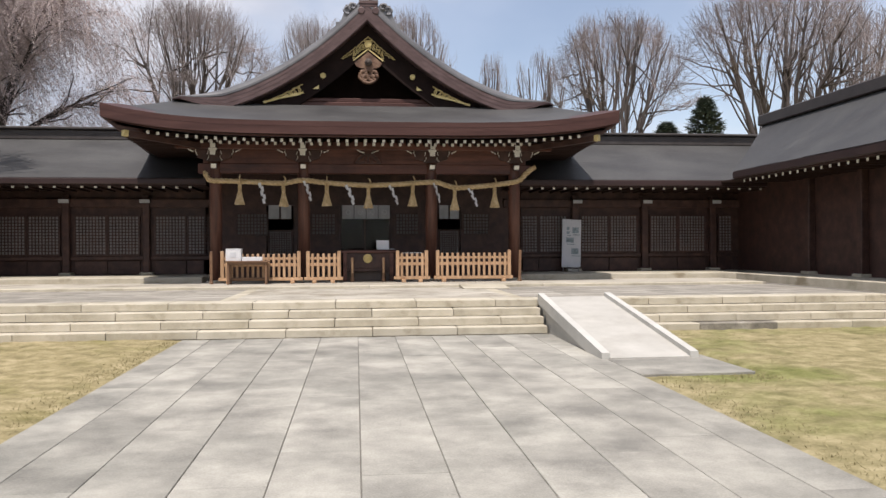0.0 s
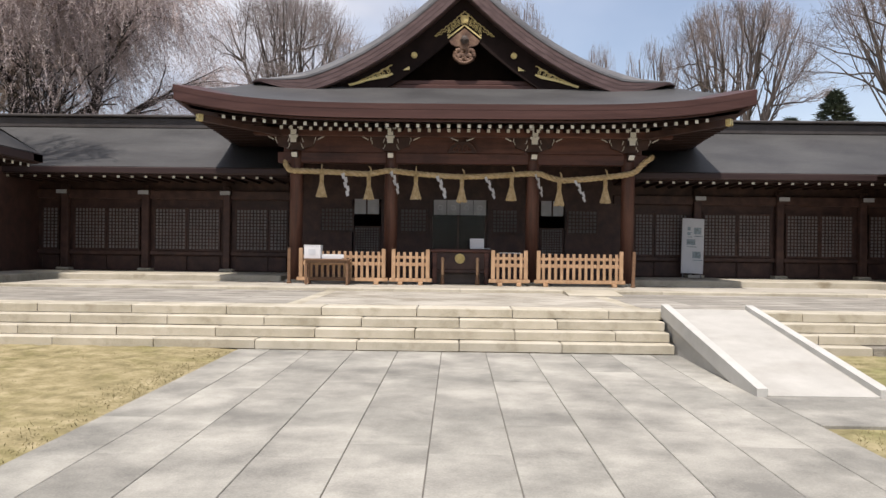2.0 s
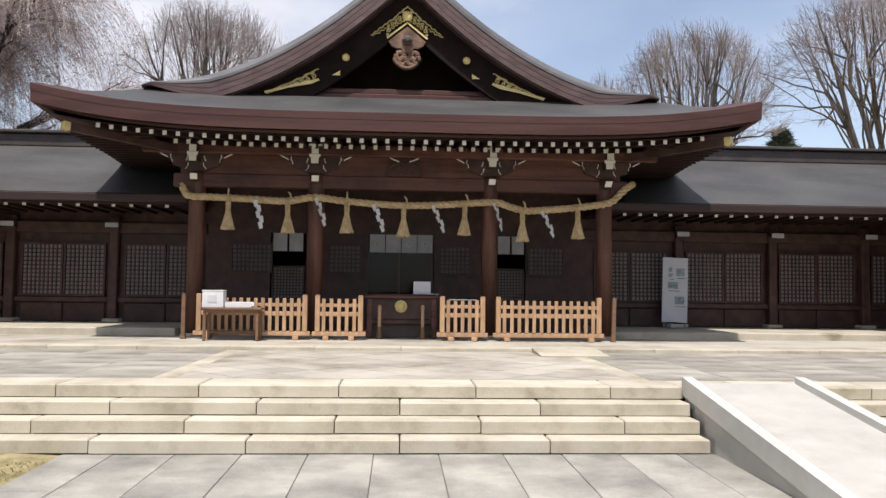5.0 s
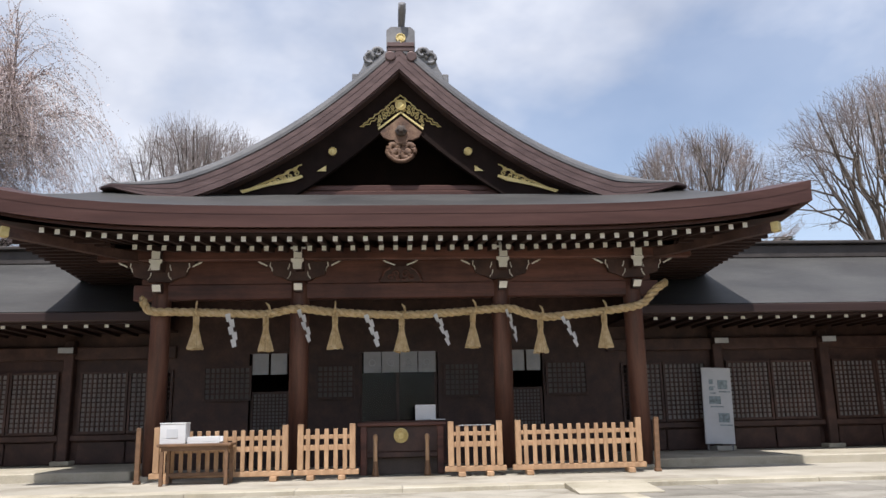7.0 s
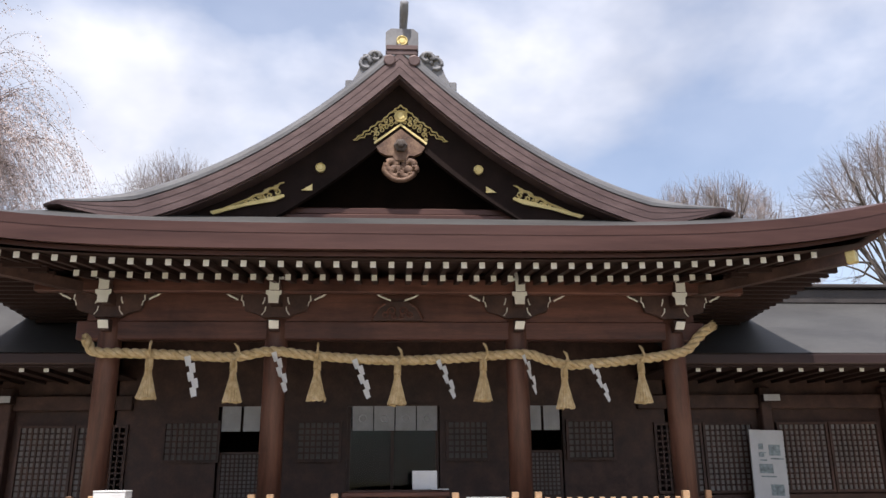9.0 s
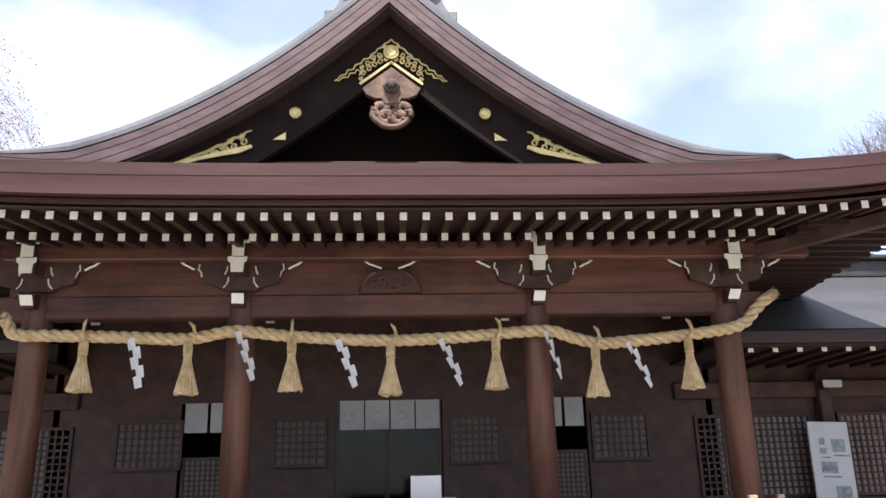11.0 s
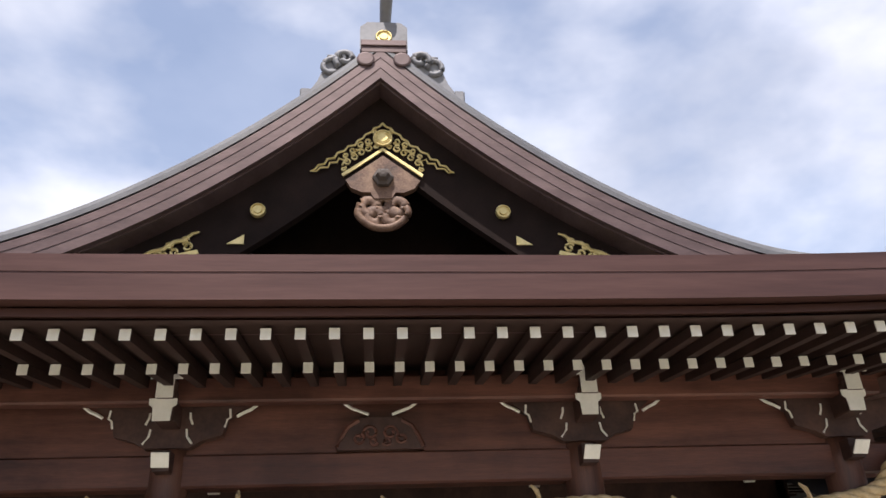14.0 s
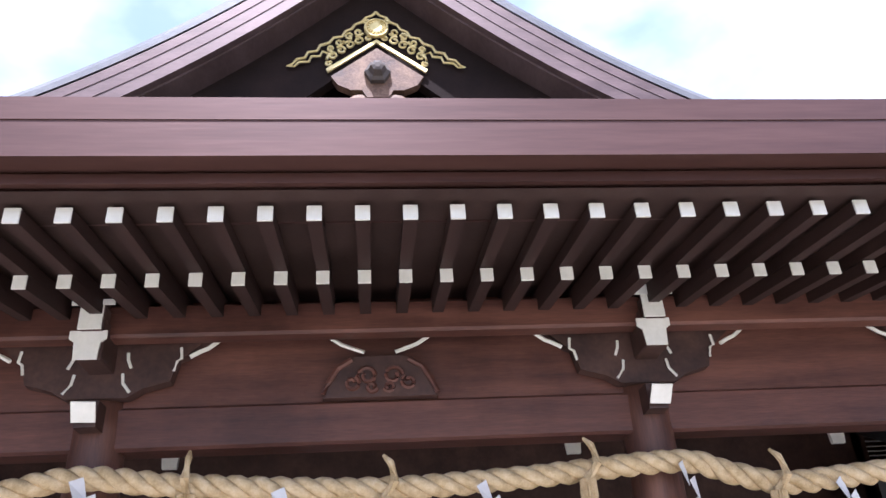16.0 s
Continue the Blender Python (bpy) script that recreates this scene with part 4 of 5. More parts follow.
# ---- fence panels ----
def fence_panel(x0, x1, y, label):
    w = x1 - x0
    f = thing("picket_fence", label, "fence", "picket fence panels before the hall", at=Matrix.Translation((x0, y, KERB)))
    part("bottom_rail", blk(-0.06, w + 0.06, -0.045, 0.045, 0.08, 0.17, 0.008), M_FENCE, f)
    part("rail", blk(0.05, w - 0.05, -0.028, 0.0, 0.49, 0.58, 0.005), M_FENCE, f)
    part("rail", blk(0.05, w - 0.05, -0.028, 0.0, 0.68, 0.75, 0.005), M_FENCE, f)
    for x in (0.05, w - 0.05):
        part("post", blk(x - 0.05, x + 0.05, -0.05, 0.05, 0.17, 0.93, 0.008), M_FENCE, f)
        part("foot", blk(x - 0.06 + (0.18 if x < w / 2 else -0.18), x + 0.06 + (0.18 if x < w / 2 else -0.18), -0.14, 0.14, 0.0, 0.08, 0.008), M_FENCE, f)
    n = max(3, round((w - 0.2) / 0.152))
    picket = mesh_of("picket", blk(-0.037, 0.037, -0.05, -0.03, 0.172, 0.85, 0.006), M_FENCE)
    for i in range(n):
        part("picket", picket, None, f, at=Matrix.Translation((0.10 + (w - 0.2) * (i + 0.5) / n, 0, 0)))
    return f


FY = 23.3
fence_panel(-4.50, -2.24, FY, "light cypress picket fence panel behind the table")
fence_panel(-2.08, -1.09, FY, "short light cypress picket fence panel beside the offering box")
fence_panel(0.51, 1.46, FY, "short light cypress picket fence panel beside the offering box")
fence_panel(1.69, 3.93, FY, "long light cypress picket fence panel")
for x in (-4.76, 4.19):
    b = thing("wooden_post", "slim brown wooden post at the end of the fence", "post", "end posts", at=pose(x, FY, KERB, 0, 1.5 if x > 0 else 0))
    part("shaft", blk(-0.04, 0.04, -0.04, 0.04, 0.03, 0.93, 0.006), M_OLDWOOD, b)
    part("shoe", blk(-0.055, 0.055, -0.055, 0.055, 0, 0.05, 0.006), M_OLDWOOD, b)
for x in (-0.76, 0.165):
    b = thing("wooden_post", "pale turned wooden post before the offering box", "post", "posts before the offering box", at=Matrix.Translation((x, 23.72, KERB)))
    part("shaft", ring(bmesh.new(), [(0.036, 0.1), (0.036, 0.60), (0.042, 0.62), (0.042, 0.70), (0.016, 0.73)], 14), M_FENCE, b, smooth=False)
    part("sleeve", ring(bmesh.new(), [(0.062, 0), (0.062, 0.06), (0.045, 0.16), (0.043, 0.26)], 14), M_OLDWOOD, b)

# ---- offering box ----
ob = thing("offering_box", "dark wooden offering box with a gilt flower crest", "offering box", at=Matrix.Translation((-0.28, 24.34, KERB)))
part("body", blk(-0.72, 0.72, -0.30, 0.36, 0.40, 0.86, 0.012), M_WOOD, ob)
part("top_frame", blk(-0.81, 0.81, -0.38, 0.44, 0.86, 0.93, 0.012), M_BEAM, ob, "thick reddish-brown top frame")
part("plinth", blk(-0.70, 0.70, -0.22, 0.34, 0.0, 0.30, 0.012), M_LATT, ob, "dark grey plinth")
part("base_rail", blk(-0.76, 0.76, -0.32, 0.38, 0.30, 0.40, 0.012), M_WOOD, ob)
for x in (-0.70, 0.70):
    part("leg", blk(x - 0.06, x + 0.06, -0.34, -0.24, 0.0, 0.86, 0.01), M_BEAM, ob)
for i in range(9):
    part("grille_bar", blk(-0.70, 0.70, -0.30 + 0.075 * i, -0.27 + 0.075 * i, 0.93, 0.955, 0.004), M_WOOD, ob)
cr = part("crest", disc(0.135, 0.03), M_GOLD, ob, "round gilt flower crest", at=Matrix.Translation((-0.02, -0.31, 0.69)))
for i in range(16):
    a = 2 * math.pi * i / 16
    part("petal", tube(bmesh.new(), [(0.05 * math.cos(a), -0.03, 0.05 * math.sin(a)), (0.115 * math.cos(a), -0.03, 0.115 * math.sin(a))], [0.006, 0.016], 5), M_GOLD, cr)
nb = thing("notice_board", "small white notice board standing on the offering box", "notice", at=pose(0.16, 24.22, KERB + 0.957, -6))
part("panel", blk(-0.19, 0.19, -0.012, 0.012, 0.0, 0.28, 0.004), M_PAPER, nb)
part("foot", blk(-0.15, 0.15, 0.012, 0.10, 0.0, 0.02, 0.004), M_PAPER, nb)
pp = thing("paper_sheet", "white paper sheet lying on the offering box", "paper", at=pose(0.38, 24.10, KERB + 0.958, 0, 0, 8))
part("sheet", blk(-0.13, 0.13, -0.09, 0.09, 0.0, 0.012), M_PAPER, pp)
pp = thing("paper_sheet", "pale paper notice laid over the fence rail", "paper", at=pose(0.99, FY, KERB + 0.853, 0))
part("sheet", blk(-0.28, 0.28, -0.06, 0.02, 0.0, 0.012), M_CLOTH, pp)

# ---- table with boxes ----
tb = thing("table", "plain brown wooden table before the fence", "table", at=Matrix.Translation((-3.69, 22.96, KERB)))
part("tabletop", blk(-0.60, 0.60, -0.26, 0.26, 0.62, 0.66, 0.006), M_OLDWOOD, tb)
part("apron", blk(-0.54, 0.54, -0.22, 0.22, 0.55, 0.62, 0.004), M_OLDWOOD, tb)
for x in (-0.52, 0.52):
    for y in (-0.2, 0.2):
        part("leg", blk(x - 0.028, x + 0.028, y - 0.028, y + 0.028, 0, 0.55, 0.004), M_OLDWOOD, tb)
part("lower_rail", blk(-0.5, 0.5, 0.18, 0.22, 0.12, 0.18, 0.004), M_OLDWOOD, tb)
wb = thing("white_box", "upright white box standing on the table", "box", at=Matrix.Translation((-4.07, 22.96, KERB + 0.66)))
part("body", blk(-0.21, 0.21, -0.14, 0.14, 0.0, 0.32, 0.008), M_PAPER, wb)
part("lid", blk(-0.215, 0.215, -0.145, 0.145, 0.322, 0.345, 0.006), M_PAPER, wb)
part("label", blk(-0.10, 0.08, -0.147, -0.142, 0.10, 0.24), M_BOARD, wb, "faint grey printed label")
tr = thing("white_tray", "flat white tray lying on the table", "tray", at=Matrix.Translation((-3.56, 22.94, KERB + 0.66)))
part("base", blk(-0.26, 0.26, -0.16, 0.16, 0.0, 0.03, 0.006), M_PAPER, tr)
for y in (-0.15, 0.15):
    part("rim", blk(-0.26, 0.26, y - 0.01, y + 0.01, 0.03, 0.11, 0.003), M_PAPER, tr)

# ---- thin plate over the low step ----
pl = thing("step_plate", "thin pale wheelchair plate laid over the low step", "plate")
bm = bmesh.new()
v = [bm.verts.new((x, y, z)) for b in (0, 1) for x, y, z in ((2.12, KERB_Y - 1.0, TERR + 0.004 + 0.016 * b), (3.32, KERB_Y - 1.0, TERR + 0.004 + 0.016 * b), (3.32, KERB_Y - 0.01, TERR + 0.004 + (KERB + 0.008 - TERR) * b), (2.12, KERB_Y - 0.01, TERR + 0.004 + (KERB + 0.008 - TERR) * b))]
for q in ((0, 3, 2, 1), (4, 5, 6, 7), (0, 1, 5, 4), (1, 2, 6, 5), (2, 3, 7, 6), (3, 0, 4, 7)):
    bm.faces.new([v[i] for i in q])
part("plate", bm, M_STEP, pl)

# ---- standing sign ----
sg = thing("standing_sign", "tall pale grey sign board with small photographs on legs", "sign", at=pose(6.66, 26.5, 0.93, -2.5, 2.0, 0))
part("panel", blk(-0.33, 0.33, -0.02, 0.02, 0.14, 1.79, 0.006), M_BOARD, sg)
for x in (-0.27, 0.27):
    part("leg", blk(x - 0.018, x + 0.018, -0.016, 0.016, 0.0, 0.135), M_TILE, sg)
part("foot_plate", blk(-0.16, 0.18, -0.2, 0.2, 0.0, 0.10, 0.01), M_CONC, sg, "grey weight on the foot")
for x, z, w, h in ((-0.13, 1.48, 0.09, 0.11), (0.13, 1.42, 0.22, 0.2), (-0.06, 1.08, 0.26, 0.17), (0.12, 0.70, 0.25, 0.2), (-0.13, 1.33, 0.10, 0.08)):
    part("photograph", blk(x - w / 2, x + w / 2, -0.026, -0.021, z - h / 2, z + h / 2), M_PRINT, sg, "small grey photograph")
    part("caption_bar", blk(x - w / 2 + 0.02, x + w / 2 + 0.05, -0.025, -0.021, z - h / 2 - 0.07, z - h / 2 - 0.045), M_PRINT, sg)

# ---- lattice ----
def lattice(w, h, pitch, bar):
    """A frame with crossing bars before a dark panel; returns a parent and hangs the bars under it."""
    nx, nz = max(2, round(w / pitch)), max(2, round(h / pitch))
    bm = bmesh.new()
    for i in range(1, nx):
        box(bm, w * i / nx - bar / 2, w * i / nx + bar / 2, -0.024, 0.0, 0, h)
    for j in range(1, nz):
        box(bm, 0, w, -0.012, 0.012, h * j / nz - bar / 2, h * j / nz + bar / 2)
    return mesh_of("lattice", bm, M_WOOD)


def lattice_panel(parent, x, y, z, w, h, backing, pitch=0.105):
    p = part("lattice_panel", blk(0, w, 0.02, 0.05, 0, h), backing, parent, "dark panel behind a square wooden lattice", at=Matrix.Translation((x, y, z)))
    tagged(part("lattice", lattice(w, h, pitch, 0.3 * pitch), None, p), kind="stuff")
    for q in ((-0.05, 0, -0.04, 0.04, -0.05, h + 0.05), (w, w + 0.05, -0.04, 0.04, -0.05, h + 0.05), (0, w, -0.04, 0.04, -0.05, 0), (0, w, -0.04, 0.04, h, h + 0.05)):
        part("frame_bar", blk(*q), M_WOOD, p)
    return p


M_CELL = material("pale_lattice_backing", [(0.19, 0.178, 0.172), (0.27, 0.257, 0.25)], 4, 0.8, bump=0.05)
M_DIMCELL = material("dim_lattice_backing", [(0.12, 0.11, 0.105), (0.18, 0.17, 0.163)], 4, 0.8, bump=0.05)

# wing bays: pillars, lattice pairs, white beam ends, rafter ends
wing_post = mesh_of("pillar", blk(-0.11, 0.11, -0.11, 0.11, 0.0, 2.6, 0.02), M_WOOD)
wing_foot = mesh_of("pillar_base", blk(-0.2, 0.2, -0.2, 0.2, -0.04, 0.06, 0.02), M_STEP)
wing_cap = mesh_of("beam_end", blk(-0.16, 0.16, -0.02, 0.0, 0.0, 0.12, 0.005), M_CLOTH)
wing_rafter = mesh_of("rafter", blk(-0.04, 0.04, 0.0, 1.9, -0.04, 0.04), M_RAFTER)
wing_end = mesh_of("white_end", blk(-0.041, 0.041, -0.012, -0.001, -0.041, 0.041), M_WHITE)
for w, posts, x0, x1 in ((wing_r, (6.92, 9.42, 11.93), 4.6, 13.3), (wing_l, (-12.48, -9.97, -7.46), -18.9, -5.3)):
    for px in posts:
        p = part("pillar", wing_post, None, w, "square dark timber pillar", at=Matrix.Translation((px, 26.92, 0.96)))
        part("pillar_base", wing_foot, None, p, "pale stone base")
        part("beam_end", wing_cap, None, w, "pale grey beam end", at=Matrix.Translation((px + 0.02, 26.6, 3.27)))
        part("tie_beam", blk(px - 0.1, px + 0.14, 26.6, 26.9, 3.26, 3.40), M_WOOD, w)
    gap = 0.372 if x0 > 0 else 0.40
    n = int((x1 - x0) / gap)
    for i in range(n):
        x = 5.0 + i * gap if x0 > 0 else -5.72 - i * gap
        r = part("rafter", wing_rafter, None, w, at=Matrix.Translation((x, 25.22, 3.69)))
        part("white_end", wing_end, None, r, "white-painted end")
BAYS = ((-13.2, -12.75), (-12.2, -11.28), (-11.16, -10.24), (-9.7, -8.78), (-8.66, -7.74), (-7.18, -6.26), (-6.14, -5.3))
for w, bays in ((wing_l, BAYS), (wing_r, [(2 * XC - b, 2 * XC - a) for a, b in BAYS])):
    for a, b in bays:
        lattice_panel(w, a, 26.98, 1.62, b - a, 1.22, M_CELL)
        part("lower_board", blk(a - 0.04, b + 0.04, 27.0, 27.055, 0.95, 1.40, 0.01), M_WOOD, w)

# galleries: posts and rafter ends
gal_post = mesh_of("pillar", blk(-0.11, 0.11, -0.11, 0.11, 0.0, 3.0, 0.02), M_WOOD)
for w, s, ex in ((gal_r, 1, 11.27), (gal_l, -1, -11.7)):
    for i in range(9):
        p = part("pillar", gal_post, None, w, "square dark timber pillar", at=Matrix.Translation((ex + s * 1.55, 22.35 - 2.44 * i, 0.96)))
        part("pillar_base", wing_foot, None, p, "pale stone base")
    for i in range(64):
        r = part("rafter", wing_rafter, None, w, at=pose(ex + s * 0.2, 23.7 - 0.372 * i, 3.83, 0, 0, -90 * s))
        part("white_end", wing_end, None, r, "white-painted end")

# ---- doorways of the hall ----
cloth = thing("door_curtain", "pale grey split curtain over the middle doorway", "curtain")
for i in range(4):
    bm = bmesh.new()
    x0, x1 = -1.10 + 0.405 * i, -0.715 + 0.405 * i
    sheet(bm, lambda u, v: (x0 + (x1 - x0) * u, WY - 0.06 + 0.012 * math.sin(9 * u + i) * v, 3.22 - 0.46 * v), 8, 4)
    c = part("curtain_panel", bm, M_CLOTH, cloth)
    part("crest", tube(bmesh.new(), arc((x0 + x1) / 2, 2.98, 0.07, 0, 360, 12, WY - 0.085), [0.012] * 13, 4), M_BOARD, c)
part("rod", blk(-1.2, 0.55, WY - 0.09, WY - 0.05, 3.22, 3.26), M_WOOD, cloth)
for xs in ((-3.56, -2.76), (2.17, 2.89)):
    cloth = thing("door_curtain", "pale grey split curtain over a side doorway", "curtain", "side door curtains")
    wd = (xs[1] - xs[0]) / 2
    for i in range(2):
        bm = bmesh.new()
        x0 = xs[0] + wd * i + 0.02
        sheet(bm, lambda u, v: (x0 + (wd - 0.05) * u, WY - 0.06 + 0.012 * math.sin(8 * u + i) * v, 3.22 - 0.46 * v), 8, 4)
        part("curtain_panel", bm, M_CLOTH, cloth)
    part("rod", blk(xs[0], xs[1], WY - 0.09, WY - 0.05, 3.22, 3.26), M_WOOD, cloth)
for x, z, w, h, lbl in ((-3.52, 1.58, 0.72, 0.76, "low"), (2.22, 1.58, 0.62, 0.76, "low")):
    d = thing("lattice_screen", "low lattice screen standing in a side doorway", "screen", "doorway screens")
    lattice_panel(d, x, WY + 0.05, z, w, h, M_CELL, 0.078)
    part("lower_board", blk(x - 0.05, x + w + 0.05, WY + 0.02, WY + 0.10, 0.70, z - 0.055), M_WOOD, d)
for x, z, w, h in ((-4.55, 2.25, 0.95, 0.66), (-2.1, 2.25, 0.75, 0.66), (0.72, 2.25, 0.72, 0.66), (3.02, 2.25, 0.85, 0.66)):
    d = tagged(thing("window_1", "dark wooden window with a square lattice", "window"), kind="structure")
    lattice_panel(d, x, WY - 0.06, z, w, h, M_DIMCELL)
gl = thing("glass_door", "dark glass door pane in the middle doorway", "door")
part("pane", blk(-1.14, 0.49, WY + 0.06, WY + 0.07, 0.76, 3.2), M_GLASS, gl)
for x in (-1.17, -0.35, 0.50):
    part("stile", blk(x - 0.03, x + 0.03, WY + 0.04, WY + 0.09, 0.74, 3.22), M_WOOD, gl)
setting("floor", blk(-5.6, 5.0, WY + 0.15, 34.8, 0.66, 0.95), M_OLDWOOD, "raised brown timber floor inside the hall", "floor")

# ---- trees ----
def stem(bm, p, d, r, ln, segs, rg, bend, sides, rise=0.0):
    """A tapered, slightly wandering limb; returns its points and directions."""
    pts, rad, dirs = [p.copy()], [r], [d.copy()]
    for i in range(segs):
        d = (d + Vector((rg.gauss(0, bend), rg.gauss(0, bend), rg.gauss(0, bend) + rise))).normalized()
        p = p + d * (ln / segs)
        pts.append(p.copy())
        rad.append(r * (1 - 0.62 * (i + 1) / segs))
        dirs.append(d.copy())
    tube(bm, pts, rad, sides)
    return pts, rad, dirs


def bare_tree(name, x, y, height, spread, seed, label, fine=1.0, colour=None, lean=0.0):
    """A leafless, vase-shaped broad tree: a short bole, rising limbs that fork again and again, and a domed haze of twigs."""
    rg = random.Random(seed)
    t = thing(name, label, "tree", "bare trees behind the hall", at=Matrix.Translation((x, y, 0)))
    trunk = bmesh.new()
    verts, faces = [], []
    lobe = [rg.uniform(0, 6.28) for _ in range(3)]

    def dome(px, py, low=1.0):
        """A point of the crown's uneven outer skin."""
        q = math.hypot(px, py)
        if q > 1:
            px, py, q = px / q, py / q, 1.0
        a = math.atan2(py, px)
        k = low * (1 + 0.06 * math.sin(3 * a + lobe[0]) + 0.05 * math.sin(7 * a + 5 * q + lobe[1]))
        z = 0.66 + 0.33 * math.sqrt(max(0.0, 1 - q * q)) * (1 + 0.05 * math.sin(9 * q + lobe[2]))
        return Vector((lean * height * 0.5 + spread * px * k, spread * py * k, height * (0.3 + (z - 0.3) * low)))

    def bow(start, tip, lift, n, wob):
        """A rising arc from a fork to its tip."""
        ctrl = start + Vector(((tip.x - start.x) * lift, (tip.y - start.y) * lift, (tip.z - start.z) * (1.05 - lift)))
        pts = []
        for k in range(n + 1):
            u = k / n
            g = wob * math.sin(3.14 * u)
            pts.append(start * (1 - u) ** 2 + ctrl * (2 * u * (1 - u)) + tip * u * u + Vector((rg.gauss(0, g), rg.gauss(0, g), rg.gauss(0, g))))
        return pts

    def thread(pts, r0, r1):
        """A thin three-sided twig, kept in plain lists so that thousands stay quick."""
        base, n = len(verts), len(pts) - 1
        d = (pts[-1] - pts[0]).normalized()
        a = d.cross(Vector((0.3, 0.9, 0.1))).normalized()
        b = d.cross(a)
        for i, q in enumerate(pts):
            rr = r0 + (r1 - r0) * i / n
            for k in range(3):
                verts.append(q + rr * (a * math.cos(2.094 * k) + b * math.sin(2.094 * k)))
        for i in range(n):
            for k in range(3):
                faces.append((base + 3 * i + k, base + 3 * i + (k + 1) % 3, base + 3 * i + 3 + (k + 1) % 3, base + 3 * i + 3 + k))

    pts, rad, dirs = stem(trunk, Vector((0, 0, -0.2)), Vector((lean, 0, 1)).normalized(), height * 0.026, height * 0.2, 4, rg, 0.04, 9)
    limbs = 9 if fine > 0.7 else 6
    for i in range(limbs):
        a = 2.4 * i + rg.uniform(-0.4, 0.4)
        q = math.sqrt((i + 0.4) / limbs) * 0.92
        ax, ay = q * math.cos(a), q * math.sin(a)
        lp = bow(pts[rg.choice((-1, -1, -2))], dome(ax, ay, 0.93), 0.48, 9, 0.13)
        tube(trunk, lp, [height * 0.0115 * (1 - 0.82 * k / 9) for k in range(10)], 6)
        for _ in range(round(7 * fine)):
            k = rg.choice((3, 4, 5, 5, 6, 7))
            bx, by = ax + rg.gauss(0, 0.24), ay + rg.gauss(0, 0.24)
            sp = bow(lp[k], dome(bx, by, rg.uniform(0.86, 0.97)), 0.55, 7, 0.07)
            tube(trunk, sp, [max(0.02, height * 0.0036 * (1 - 0.12 * m)) for m in range(8)], 5)
            for _ in range(round(6 * fine)):
                m = rg.choice((3, 4, 5, 5, 6, 6))
                cx, cy = bx + rg.gauss(0, 0.15), by + rg.gauss(0, 0.15)
                tw = bow(sp[m], dome(cx, cy, rg.uniform(0.86, 1.0)), 0.55, 4, 0.04)
                thread(tw, 0.014, 0.007)
                for _ in range(4):
                    n = rg.choice((1, 2, 2, 3))
                    thread(bow(tw[n], dome(cx + rg.gauss(0, 0.07), cy + rg.gauss(0, 0.07), rg.uniform(0.9, 1.01)), 0.5, 2, 0.03), 0.008, 0.004)
    part("trunk", trunk, M_LIMB, t, "grey-brown trunk and rising limbs", True)
    me = bpy.data.meshes.new("crown")
    me.from_pydata(verts, [], faces)
    me.materials.append(colour or M_TWIG)
    tagged(part("crown", me, None, t, "haze of fine bare twigs"), kind="stuff")
    return t


bare_tree("bare_tree", 16.8, 51.5, 18.0, 5.3, 3, "tall bare vase-shaped tree behind the wing roof", 1.25)
bare_tree("bare_tree", 24.8, 45.5, 18.6, 7.0, 8, "large spreading bare tree behind the side gallery", 1.25)
bare_tree("bare_tree", 31.5, 48.0, 17.5, 6.0, 21, "large bare tree with a pinkish haze of buds", 1.0)
bare_tree("bare_tree", -10.3, 48.0, 16.8, 5.8, 14, "rounded bare tree behind the hall", 1.25)
bare_tree("bare_tree", 3.9, 62.0, 21.0, 3.8, 5, "bare treetop behind the gable roof", 0.8)
bare_tree("bare_tree", -3.8, 62.0, 20.6, 3.8, 6, "bare treetop behind the gable roof", 0.8)
bare_tree("bare_tree", 13.7, 60.0, 17.6, 2.7, 9, "slender bare tree far behind the hall", 0.5)
bare_tree("bare_tree", 9.9, 60.0, 17.2, 1.8, 10, "slender bare tree far behind the hall", 0.5)
bare_tree("bare_tree", -27.0, 46.0, 16.0, 6.5, 13, "bare tree behind the weeping cherry", 0.9)
bare_tree("bare_tree", -16.7, 22.4, 14.0, 3.2, 31, "bare tree leaning over the side gallery", 0.9, None, 0.4)


